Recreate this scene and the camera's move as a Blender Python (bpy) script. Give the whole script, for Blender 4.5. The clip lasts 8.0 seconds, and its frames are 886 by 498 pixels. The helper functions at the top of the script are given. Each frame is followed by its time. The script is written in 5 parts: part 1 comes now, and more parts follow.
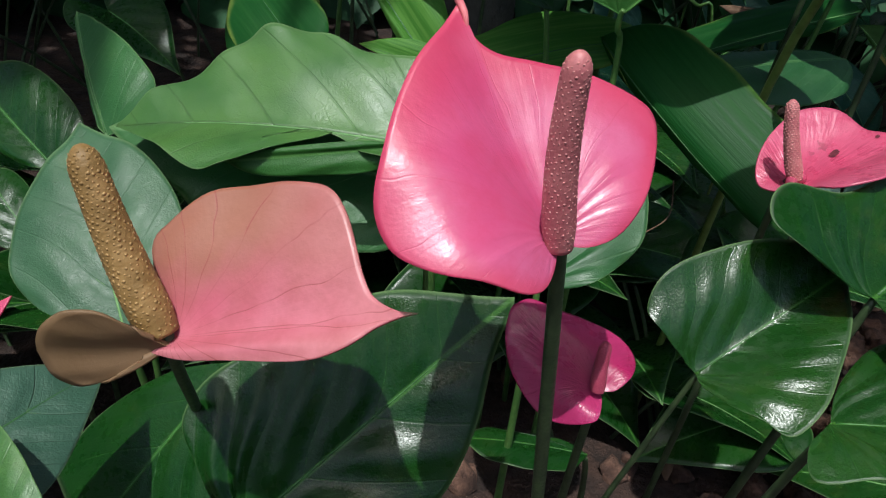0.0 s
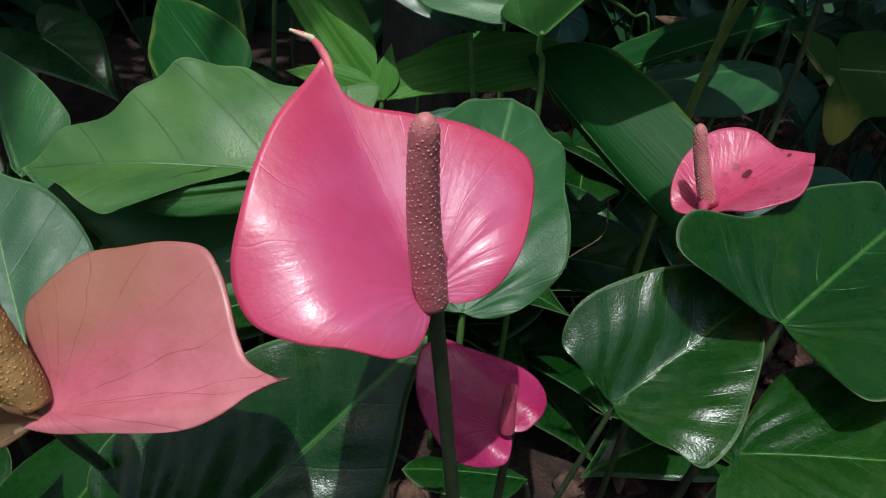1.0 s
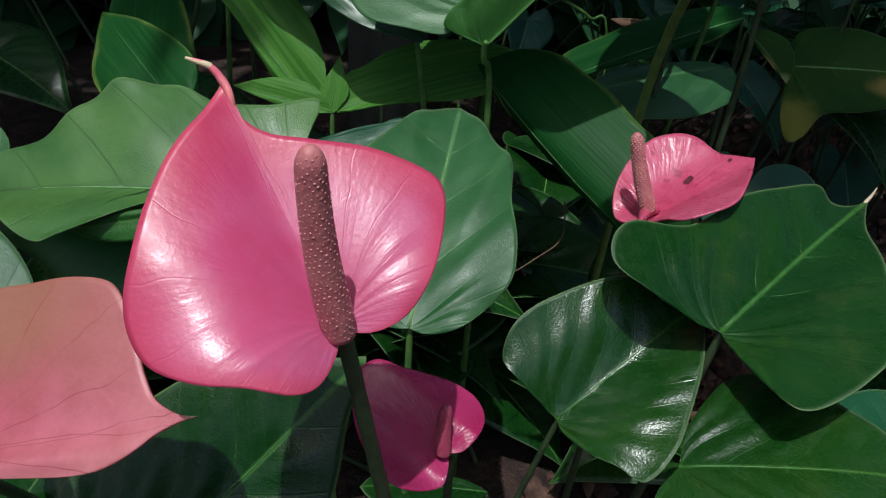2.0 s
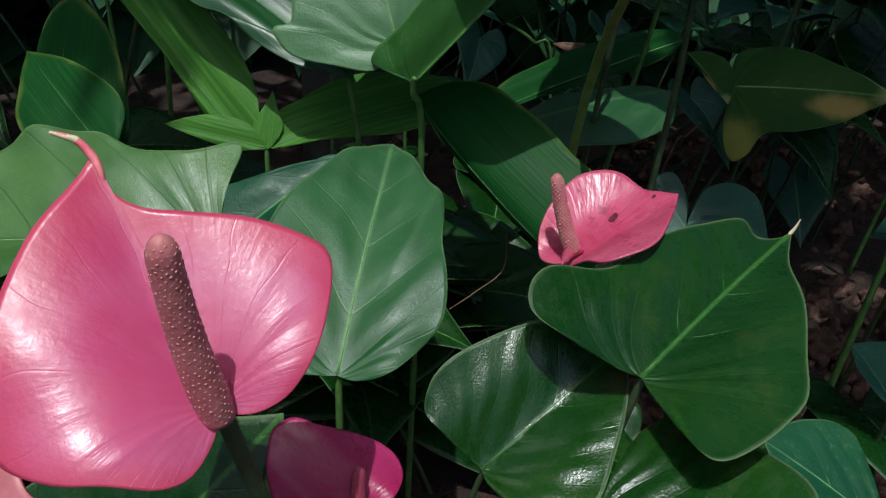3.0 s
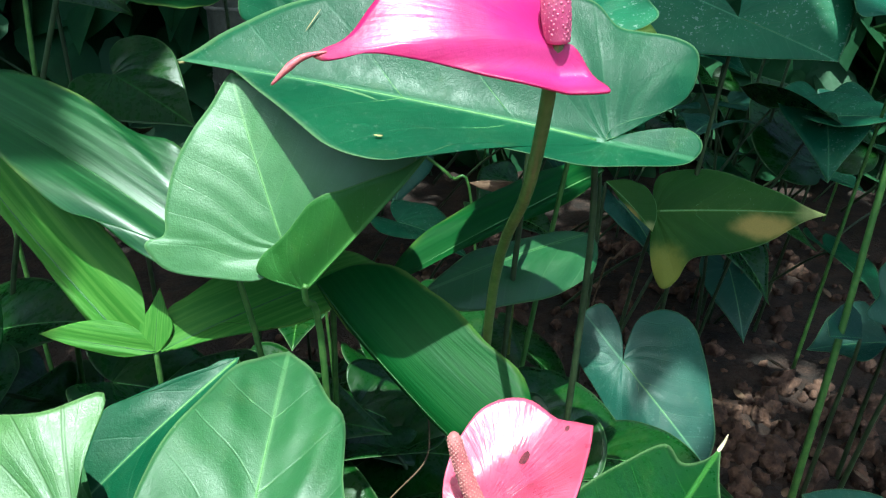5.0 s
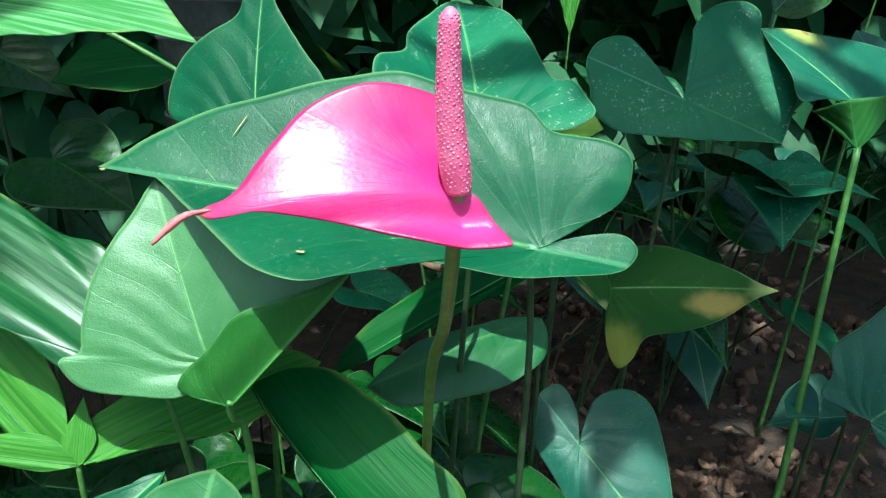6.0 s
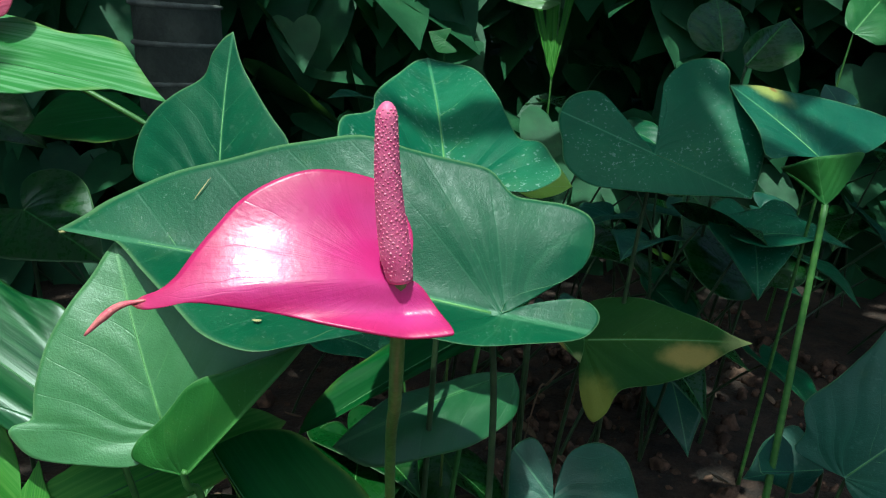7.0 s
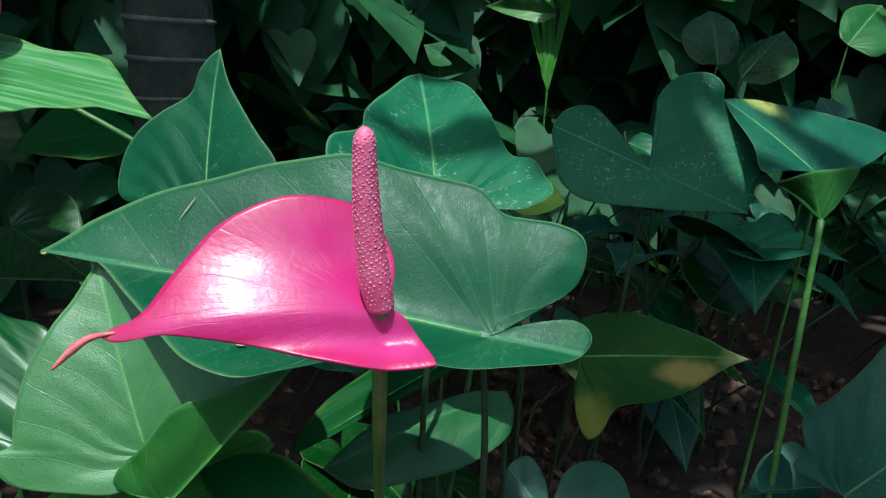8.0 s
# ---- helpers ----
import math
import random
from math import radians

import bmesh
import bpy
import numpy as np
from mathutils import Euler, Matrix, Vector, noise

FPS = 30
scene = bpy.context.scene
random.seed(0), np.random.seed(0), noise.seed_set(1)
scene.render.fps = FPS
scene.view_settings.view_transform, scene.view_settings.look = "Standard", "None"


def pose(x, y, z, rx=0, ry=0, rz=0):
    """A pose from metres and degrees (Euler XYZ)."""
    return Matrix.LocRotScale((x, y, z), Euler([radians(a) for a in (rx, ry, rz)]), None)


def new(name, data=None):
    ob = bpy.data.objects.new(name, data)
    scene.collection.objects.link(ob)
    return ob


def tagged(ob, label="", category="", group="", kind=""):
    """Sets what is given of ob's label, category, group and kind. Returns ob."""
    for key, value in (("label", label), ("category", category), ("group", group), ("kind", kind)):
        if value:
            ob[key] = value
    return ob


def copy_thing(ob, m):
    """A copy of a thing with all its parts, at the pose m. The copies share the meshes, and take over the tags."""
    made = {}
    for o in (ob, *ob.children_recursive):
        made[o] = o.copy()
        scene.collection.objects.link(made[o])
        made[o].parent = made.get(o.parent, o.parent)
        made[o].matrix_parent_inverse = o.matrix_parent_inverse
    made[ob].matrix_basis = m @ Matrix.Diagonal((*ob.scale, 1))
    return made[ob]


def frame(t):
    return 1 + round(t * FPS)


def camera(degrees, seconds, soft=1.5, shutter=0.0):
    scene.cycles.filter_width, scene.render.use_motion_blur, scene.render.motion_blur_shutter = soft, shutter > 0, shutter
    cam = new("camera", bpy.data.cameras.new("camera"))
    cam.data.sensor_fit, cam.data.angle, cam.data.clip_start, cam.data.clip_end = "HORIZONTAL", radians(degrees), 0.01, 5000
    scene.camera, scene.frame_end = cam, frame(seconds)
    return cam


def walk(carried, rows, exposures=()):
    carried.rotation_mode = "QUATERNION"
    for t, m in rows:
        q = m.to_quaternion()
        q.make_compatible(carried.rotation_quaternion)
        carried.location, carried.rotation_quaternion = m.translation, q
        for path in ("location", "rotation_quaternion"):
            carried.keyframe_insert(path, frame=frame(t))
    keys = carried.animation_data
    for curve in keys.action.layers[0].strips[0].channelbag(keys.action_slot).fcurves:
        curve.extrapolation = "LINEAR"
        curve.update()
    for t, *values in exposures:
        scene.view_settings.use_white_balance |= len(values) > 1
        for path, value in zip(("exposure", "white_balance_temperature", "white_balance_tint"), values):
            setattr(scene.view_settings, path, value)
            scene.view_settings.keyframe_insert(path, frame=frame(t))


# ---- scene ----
cam = camera(62.3, 8.0, soft=1.15, shutter=0.15)
PATH = [
    (0.0, -0.0000, -0.0000, 0.6100, 58.00, -6.00, -0.00),
    (0.5, 0.0145, 0.0077, 0.6201, 58.45, -5.63, -1.28),
    (1.0, 0.0319, 0.0138, 0.6244, 58.65, -5.06, -2.99),
    (2.5, 0.0692, 0.0246, 0.6354, 59.29, -3.71, -6.02),
    (3.0, 0.0845, 0.0331, 0.6446, 60.07, -3.71, -7.69),
    (3.5, 0.0932, 0.0512, 0.6619, 61.35, -3.54, -8.96),
    (4.0, 0.1036, 0.0696, 0.6711, 62.16, -3.05, -10.21),
    (4.5, 0.1161, 0.0903, 0.6897, 63.64, -2.07, -11.59),
    (6.0, 0.1641, 0.1308, 0.7432, 69.03, -1.48, -14.80),
    (6.5, 0.1785, 0.1338, 0.7527, 70.50, -1.84, -15.51),
    (7.0, 0.1818, 0.1344, 0.7608, 71.79, -2.00, -15.59),
    (7.5, 0.1865, 0.1407, 0.7634, 72.64, -2.04, -15.83),
    (8.0, 0.1897, 0.1421, 0.7640, 72.65, -1.81, -15.79),
]
walk(cam, [(t, pose(x, y, z, rx, ry, rz)) for t, x, y, z, rx, ry, rz in PATH],
     exposures=[(0.0, -0.27, 5900, 6), (1.0, -0.57, 5800, 6), (3.0, -0.66, 5750, 5), (3.5, -0.38, 5720, 4), (4.0, -0.33, 5700, 2), (4.5, 0.6, 5600, -6), (6.0, 1.0, 5450, -20), (6.5, 0.32, 5450, -20), (7.0, 0.2, 5450, -20), (8.0, 0.12, 5450, -14)])

# ---- light ----
SUN_WAY = Vector((-0.14, -0.32, 0.93)).normalized()
world = bpy.data.worlds.new("sky")
scene.world = world
world.use_nodes = True
wn = world.node_tree
sky = wn.nodes.new("ShaderNodeTexSky")
sky.sky_type = "NISHITA"
sky.sun_disc = False
sky.dust_density = 5.0
sky.sun_elevation = math.asin(SUN_WAY.z)
sky.sun_rotation = math.atan2(SUN_WAY.x, SUN_WAY.y)
wn.links.new(sky.outputs[0], wn.nodes["Background"].inputs[0])
wn.nodes["Background"].inputs[1].default_value = 0.15
sun_data = bpy.data.lights.new("sun", "SUN")
sun_data.energy = 5.0
sun_data.angle = radians(0.55)
sun_data.color = (1.0, 0.95, 0.87)
sun = new("sun", sun_data)
sun.matrix_world = Matrix.Translation((0, 0, 5)) @ SUN_WAY.to_track_quat("Z", "Y").to_matrix().to_4x4()


# ---- materials ----
class Nodes:
    """A small wrapper that keeps node code short."""

    def __init__(self, name):
        self.mat = bpy.data.materials.new(name)
        self.mat.use_nodes = True
        self.tree = self.mat.node_tree
        self.bsdf = self.tree.nodes["Principled BSDF"]
        self.out = self.tree.nodes["Material Output"]

    def put(self, socket, value):
        if isinstance(value, bpy.types.NodeSocket):
            self.tree.links.new(value, socket)
        elif isinstance(value, (tuple, list)) and len(value) == 3 and socket.type == "RGBA":
            socket.default_value = (*value, 1)
        else:
            socket.default_value = value

    def node(self, kind, **given):
        n = self.tree.nodes.new(kind)
        for key, value in given.items():
            if key == "operation":
                n.operation = value
            elif key == "data_type":
                n.data_type = value
            elif key == "uv_map":
                n.uv_map = value
            else:
                self.put(n.inputs[key.replace("_", " ")], value)
        return n

    def math(self, op, a, b=0.0, c=0.0):
        n = self.tree.nodes.new("ShaderNodeMath")
        n.operation = op
        for k, v in enumerate((a, b, c)):
            self.put(n.inputs[k], v)
        return n.outputs[0]

    def step(self, value, lo, hi, to_lo=0.0, to_hi=1.0):
        n = self.tree.nodes.new("ShaderNodeMapRange")
        n.interpolation_type = "SMOOTHSTEP"
        for k, v in enumerate((value, lo, hi, to_lo, to_hi)):
            self.put(n.inputs[k], v)
        return n.outputs[0]

    def mix(self, fac, a, b):
        n = self.tree.nodes.new("ShaderNodeMix")
        n.data_type = "RGBA"
        self.put(n.inputs[0], fac)
        self.put(n.inputs[6], a)
        self.put(n.inputs[7], b)
        return n.outputs[2]

    def noise(self, vector, scale, detail=3.0, rough=0.55):
        n = self.tree.nodes.new("ShaderNodeTexNoise")
        self.put(n.inputs["Vector"], vector)
        n.inputs["Scale"].default_value = scale
        n.inputs["Detail"].default_value = detail
        n.inputs["Roughness"].default_value = rough
        return n.outputs[0]

    def place(self):
        return self.tree.nodes.new("ShaderNodeTexCoord").outputs["Object"]

    def blade(self):
        """Along and across the blade, in blade lengths, and the unsigned across."""
        uv = self.tree.nodes.new("ShaderNodeUVMap")
        uv.uv_map = "blade"
        sep = self.tree.nodes.new("ShaderNodeSeparateXYZ")
        self.tree.links.new(uv.outputs[0], sep.inputs[0])
        return sep.outputs[0], sep.outputs[1], self.math("ABSOLUTE", sep.outputs[1])

    def bump(self, height, strength, distance):
        n = self.tree.nodes.new("ShaderNodeBump")
        n.inputs["Strength"].default_value = strength
        n.inputs["Distance"].default_value = distance
        self.put(n.inputs["Height"], height)
        self.put(self.bsdf.inputs["Normal"], n.outputs[0])
        return n.outputs[0]

    def thin(self, color, share, normal=None):
        """Lets part of the light through, as a thin leaf does."""
        tr = self.tree.nodes.new("ShaderNodeBsdfTranslucent")
        self.put(tr.inputs[0], color)
        if normal is not None:
            self.put(tr.inputs[1], normal)
        mixer = self.tree.nodes.new("ShaderNodeMixShader")
        mixer.inputs[0].default_value = share
        self.tree.links.new(self.bsdf.outputs[0], mixer.inputs[1])
        self.tree.links.new(tr.outputs[0], mixer.inputs[2])
        self.tree.links.new(mixer.outputs[0], self.out.inputs[0])


# The course of the side veins, in blade lengths: they leave the midrib every RIB_STEP, slant by RIB_SLOPE and
# bend towards the tip by RIB_BEND; behind the first one they spread from the base like a fan.
RIB_SLOPE, RIB_BEND, RIB_STEP, RIB_TURN, RIB_WANDER = 0.95, 0.7, 0.23, 0.46, 0.03


def rib_phase(s, c):
    """Whole numbers lie on the veins."""
    w = abs(c)
    phi = s - RIB_SLOPE * w * (1 + RIB_BEND * w) + RIB_WANDER * math.sin(7 * s + 9 * c)
    return phi / RIB_STEP if phi > 0 else phi / (RIB_TURN * (math.hypot(s, c) + 0.02))


def fan_phase(s, c):
    """The same for a spathe, whose veins fan out from the base and bend to the tip."""
    return math.atan2(abs(c), s + 0.9 * c * c) * 4.6 + 0.5


def side_veins(m, s, c, w):
    """The same course in a material: the vein lines, the swelling between them, finer lines, and the phase."""
    bent = m.math("MULTIPLY", m.math("MULTIPLY", w, RIB_SLOPE), m.math("MULTIPLY_ADD", w, RIB_BEND, 1.0))
    sway = m.math("MULTIPLY", m.math("SINE", m.math("ADD", m.math("MULTIPLY", s, 7.0), m.math("MULTIPLY", c, 9.0))), RIB_WANDER)
    phi = m.math("ADD", m.math("SUBTRACT", s, bent), sway)
    reach = m.math("ADD", m.math("SQRT", m.math("ADD", m.math("MULTIPLY", s, s), m.math("MULTIPLY", c, c))), 0.02)
    ahead = m.math("GREATER_THAN", phi, 0.0)
    fan = m.math("MULTIPLY", reach, RIB_TURN)
    pitch = m.math("ADD", m.math("MULTIPLY", ahead, RIB_STEP), m.math("MULTIPLY", m.math("SUBTRACT", 1.0, ahead), fan))
    v = m.math("DIVIDE", phi, pitch)
    off = m.math("ABSOLUTE", m.math("SUBTRACT", m.math("FRACT", m.math("ADD", v, 0.5)), 0.5))
    line = m.step(m.math("MULTIPLY", off, pitch), 0.0012, 0.0065, 1.0, 0.0)
    off2 = m.math("ABSOLUTE", m.math("SUBTRACT", m.math("FRACT", m.math("ADD", m.math("MULTIPLY", v, 4.0), m.math("MULTIPLY", m.noise(m.place(), 60.0, 2.0), 0.9))), 0.5))
    fine = m.step(m.math("MULTIPLY", off2, pitch), 0.002, 0.010, 1.0, 0.0)
    comb = m.tree.nodes.new("ShaderNodeCombineXYZ")
    m.put(comb.inputs[0], m.math("MULTIPLY", v, 3.0))
    m.put(comb.inputs[1], m.math("MULTIPLY", reach, 7.0))
    streak = m.noise(comb.outputs[0], 1.0, 3.0, 0.6)
    return line, m.step(off, 0.0, 0.5), fine, streak


def leaf_material(name, deep, fresh, vein, rough=0.36, share=0.22, speckle=0.0, patches=(), relief=0.28, gloss=0.38, netted=0.25, ribbed=0.10, groove=0.06, dusty=0.25, wax=0.0):
    m = Nodes(name)
    s, c, w = m.blade()
    p = m.place()
    info = m.tree.nodes.new("ShaderNodeObjectInfo").outputs["Random"]
    big = m.noise(p, 14.0, 2.0)
    fine = m.noise(p, 160.0, 4.0)
    cells = m.noise(p, 900.0, 2.0)
    col = m.mix(m.step(big, 0.35, 0.68), deep, fresh)
    col = m.mix(m.math("MULTIPLY", m.step(fine, 0.45, 0.75), 0.35), col, fresh)
    col = m.mix(m.math("MULTIPLY", info, 0.25), col, deep)
    tan = m.step(m.noise(p, 32.0, 4.0, 0.7), 0.55, 0.75)
    col = m.mix(m.math("MULTIPLY", tan, 0.09), col, (0.22, 0.25, 0.06))
    side, pillow, finer, streak = side_veins(m, s, c, w)
    fade = m.step(w, 0.0, 0.45, 1.0, 0.4)
    col = m.mix(m.math("MULTIPLY", m.step(streak, 0.35, 0.65), 0.15), col, deep)
    col = m.mix(m.math("MULTIPLY", finer, 0.10), col, vein)
    mid = m.step(w, 0.004, 0.012, 1.0, 0.0)
    soft_side = m.math("MULTIPLY", m.math("MULTIPLY", side, fade), ribbed)
    cell = m.tree.nodes.new("ShaderNodeTexVoronoi")
    cell.feature = "DISTANCE_TO_EDGE"
    cell.inputs["Scale"].default_value = 150.0
    warp = m.tree.nodes.new("ShaderNodeTexNoise")
    warp.inputs["Scale"].default_value = 60.0
    m.put(warp.inputs["Vector"], p)
    lean = m.tree.nodes.new("ShaderNodeVectorMath")
    lean.operation = "MULTIPLY_ADD"
    m.put(lean.inputs[0], warp.outputs["Color"])
    lean.inputs[1].default_value = (0.014, 0.014, 0.014)
    m.put(lean.inputs[2], p)
    m.put(cell.inputs["Vector"], lean.outputs[0])
    net = m.step(cell.outputs["Distance"], 0.0, 0.09, 1.0, 0.0)
    col = m.mix(m.math("MULTIPLY", net, netted * 0.6), col, deep)
    col = m.mix(m.math("MAXIMUM", soft_side, m.math("MULTIPLY", mid, 0.6)), col, vein)
    rim = m.tree.nodes.new("ShaderNodeUVMap")
    rim.uv_map = "margin"
    sep = m.tree.nodes.new("ShaderNodeSeparateXYZ")
    m.tree.links.new(rim.outputs[0], sep.inputs[0])
    col = m.mix(m.math("MULTIPLY", m.step(sep.outputs[0], 0.980, 0.998), 0.4), col, (0.26, 0.40, 0.16))
    if speckle:
        dots = m.step(m.noise(p, 230.0, 2.0, 0.7), 0.60, 0.66)
        col = m.mix(m.math("MULTIPLY", m.math("MULTIPLY", dots, m.step(m.noise(p, 25.0), 0.42, 0.6)), speckle), col, (0.32, 0.42, 0.34))
    ragged = m.math("MULTIPLY", m.math("SUBTRACT", m.noise(p, 45.0, 4.0, 0.65), 0.5), 0.7) if patches else None
    for at_s, at_c, long, wide, strength, tint in patches:
        a = m.math("DIVIDE", m.math("SUBTRACT", s, at_s), long)
        b = m.math("DIVIDE", m.math("SUBTRACT", c, at_c), wide)
        far = m.math("SQRT", m.math("ADD", m.math("MULTIPLY", a, a), m.math("MULTIPLY", b, b)))
        col = m.mix(m.math("MULTIPLY", m.step(m.math("ADD", far, ragged), 0.45, 1.2, 1.0, 0.0), strength), col, tint)
    grain = m.step(m.noise(p, 1500.0, 2.0, 0.7), 0.3, 0.7)
    col = m.mix(m.math("MULTIPLY", grain, 0.22), col, deep)
    dust = m.math("MULTIPLY", m.step(m.noise(p, 520.0, 2.0, 0.7), 0.66, 0.72), m.step(m.noise(p, 16.0, 3.0), 0.48, 0.66))
    col = m.mix(m.math("MULTIPLY", dust, dusty), col, (0.36, 0.42, 0.34))
    m.put(m.bsdf.inputs["Base Color"], col)
    base_rough = m.math("ADD", m.step(fine, 0.3, 0.75, rough - 0.05, rough + 0.09), m.step(streak, 0.3, 0.7, -0.05, 0.07))
    m.put(m.bsdf.inputs["Roughness"], m.math("ADD", base_rough, m.step(sep.outputs[0], 0.955, 0.985, 0.0, 0.3)))
    m.bsdf.inputs["Specular IOR Level"].default_value = gloss
    m.put(m.bsdf.inputs["Coat Weight"], m.math("MULTIPLY", m.step(m.noise(p, 20.0, 3.0), 0.3, 0.7, 0.4, 1.0), wax))
    m.bsdf.inputs["Coat Roughness"].default_value = 0.5
    height = m.math("ADD", m.math("MULTIPLY", side, -2.5 * groove), m.math("MULTIPLY", fine, 0.16))
    height = m.math("SUBTRACT", height, m.math("MULTIPLY", finer, 0.5 * groove))
    height = m.math("ADD", height, m.math("MULTIPLY", streak, 0.22))
    height = m.math("ADD", height, m.math("MULTIPLY", cells, 0.30))
    height = m.math("ADD", height, m.math("MULTIPLY", m.noise(p, 380.0, 3.0, 0.6), 0.28))
    height = m.math("ADD", height, m.math("MULTIPLY", m.math("MULTIPLY", pillow, m.step(m.noise(p, 9.0), 0.3, 0.7)), 0.45))
    height = m.math("ADD", height, m.math("MULTIPLY", m.noise(p, 45.0, 2.0), 0.7))
    height = m.math("SUBTRACT", height, m.math("MULTIPLY", net, netted * 0.12))
    nrm = m.bump(height, 1.3 * relief, 0.0022)
    m.thin(m.mix(0.5, col, (0.22, 0.42, 0.04)), share, nrm)
    return m.mat


def strap_material(name, deep, stripe, rough=0.46, contrast=0.45, gloss=0.14):
    """Long leaf with parallel veins, faint streaks along it and a pale yellow margin."""
    m = Nodes(name)
    s, c, w = m.blade()
    p = m.place()
    comb = m.tree.nodes.new("ShaderNodeCombineXYZ")
    m.put(comb.inputs[0], m.math("MULTIPLY", s, 1.2))
    m.put(comb.inputs[1], m.math("MULTIPLY", c, 48.0))
    streak = m.noise(comb.outputs[0], 1.0, 4.0, 0.65)
    rim = m.tree.nodes.new("ShaderNodeUVMap")
    rim.uv_map = "margin"
    sep = m.tree.nodes.new("ShaderNodeSeparateXYZ")
    m.tree.links.new(rim.outputs[0], sep.inputs[0])
    edge = m.step(m.math("ADD", sep.outputs[0], m.math("MULTIPLY", m.noise(p, 50.0), 0.10)), 0.98, 1.06)
    col = m.mix(m.math("MULTIPLY", m.step(streak, 0.42, 0.62), contrast), deep, stripe)
    col = m.mix(m.math("MULTIPLY", m.noise(p, 60.0), 0.35), col, deep)
    col = m.mix(m.math("MULTIPLY", m.math("MULTIPLY", edge, m.step(m.noise(p, 9.0, 2.0), 0.42, 0.62)), 0.6), col, (0.30, 0.40, 0.08))
    m.put(m.bsdf.inputs["Base Color"], col)
    m.put(m.bsdf.inputs["Roughness"], m.step(streak, 0.3, 0.7, rough - 0.06, rough + 0.1))
    comb2 = m.tree.nodes.new("ShaderNodeCombineXYZ")
    m.put(comb2.inputs[0], m.math("MULTIPLY", s, 2.0))
    m.put(comb2.inputs[1], m.math("MULTIPLY", c, 70.0))
    nrm = m.bump(m.math("ADD", m.noise(comb2.outputs[0], 1.0, 3.0), m.math("MULTIPLY", m.noise(p, 500.0), 0.15)), 0.35, 0.0012)
    m.bsdf.inputs["Specular IOR Level"].default_value = gloss
    m.thin(m.mix(0.5, col, (0.16, 0.42, 0.04)), 0.32, nrm)
    return m.mat


def spathe_material(name, main, pale, dark, rough=0.30, share=0.28, brown=None, spots=False, vein=0.12, crumple=0.5, end=None, margin=None):
    """Waxy flower sheath: fine veins fan out from the base and bend to the tip; the skin is finely wrinkled."""
    m = Nodes(name)
    s, c, w = m.blade()
    p = m.place()
    big = m.noise(p, 22.0, 2.0)
    col = m.mix(m.step(big, 0.3, 0.7), main, pale)
    edge_uv = m.tree.nodes.new("ShaderNodeUVMap")
    edge_uv.uv_map = "margin"
    edge_sep = m.tree.nodes.new("ShaderNodeSeparateXYZ")
    m.tree.links.new(edge_uv.outputs[0], edge_sep.inputs[0])
    if margin is not None:
        col = m.mix(m.math("MULTIPLY", m.step(m.math("ADD", edge_sep.outputs[0], m.math("MULTIPLY", m.noise(p, 30.0), 0.3)), 0.75, 1.2), 0.8), col, margin)
    blush = m.step(m.noise(p, 75.0, 4.0, 0.7), 0.35, 0.7)
    col = m.mix(m.math("MULTIPLY", blush, 0.3), col, dark)
    fan = m.math("ARCTAN2", w, m.math("ADD", s, m.math("MULTIPLY", m.math("MULTIPLY", w, w), 0.9)))
    reach = m.math("SQRT", m.math("ADD", m.math("MULTIPLY", s, s), m.math("MULTIPLY", c, c)))
    wander = m.math("MULTIPLY", m.noise(p, 30.0, 2.0), 0.16)
    turn = m.math("FRACT", m.math("MULTIPLY", m.math("ADD", fan, wander), 4.6))
    off = m.math("ABSOLUTE", m.math("SUBTRACT", turn, 0.5))
    line = m.math("MULTIPLY", m.step(m.math("MULTIPLY", off, m.math("ADD", reach, 0.15)), 0.0, 0.018, 1.0, 0.0), m.step(m.noise(p, 40.0), 0.40, 0.55, 0.25, 1.0))
    if brown is not None:
        far = m.math("MULTIPLY", m.step(m.math("ADD", c, m.math("MULTIPLY", m.noise(p, 35.0), 0.25)), 0.16, 0.50), m.step(s, 0.25, 0.85, 1.0, 0.25))
        col = m.mix(m.math("MULTIPLY", far, 0.85), col, brown)
    col = m.mix(m.math("MULTIPLY", line, vein), col, dark)
    if end is not None:
        col = m.mix(m.step(s, 0.93, 1.0), col, end)
    if spots:
        dot = m.math("MULTIPLY", m.step(m.noise(p, 120.0, 2.0), 0.62, 0.67), m.step(m.math("ABSOLUTE", m.math("SUBTRACT", s, 0.45)), 0.04, 0.14, 1.0, 0.0))
        col = m.mix(m.math("MULTIPLY", dot, 0.5), col, (0.20, 0.03, 0.05))
    m.put(m.bsdf.inputs["Base Color"], col)
    m.put(m.bsdf.inputs["Roughness"], m.step(m.noise(p, 90.0), 0.3, 0.7, rough - 0.05, rough + 0.08))
    m.bsdf.inputs["Specular IOR Level"].default_value = 0.85
    comb = m.tree.nodes.new("ShaderNodeCombineXYZ")
    m.put(comb.inputs[0], m.math("MULTIPLY", fan, 16.0))
    m.put(comb.inputs[1], m.math("MULTIPLY", reach, 2.5))
    fold = m.noise(comb.outputs[0], 1.0, 3.0, 0.6)
    height = m.math("ADD", m.math("MULTIPLY", m.math("MULTIPLY", fold, m.step(reach, 0.0, 0.3)), crumple), m.math("MULTIPLY", m.noise(p, 420.0, 3.0, 0.65), 0.10))
    height = m.math("ADD", height, m.math("MULTIPLY", m.noise(p, 60.0, 2.0), 0.13))
    height = m.math("SUBTRACT", height, m.math("MULTIPLY", line, 0.035))
    nrm = m.bump(height, 0.7, 0.0016)
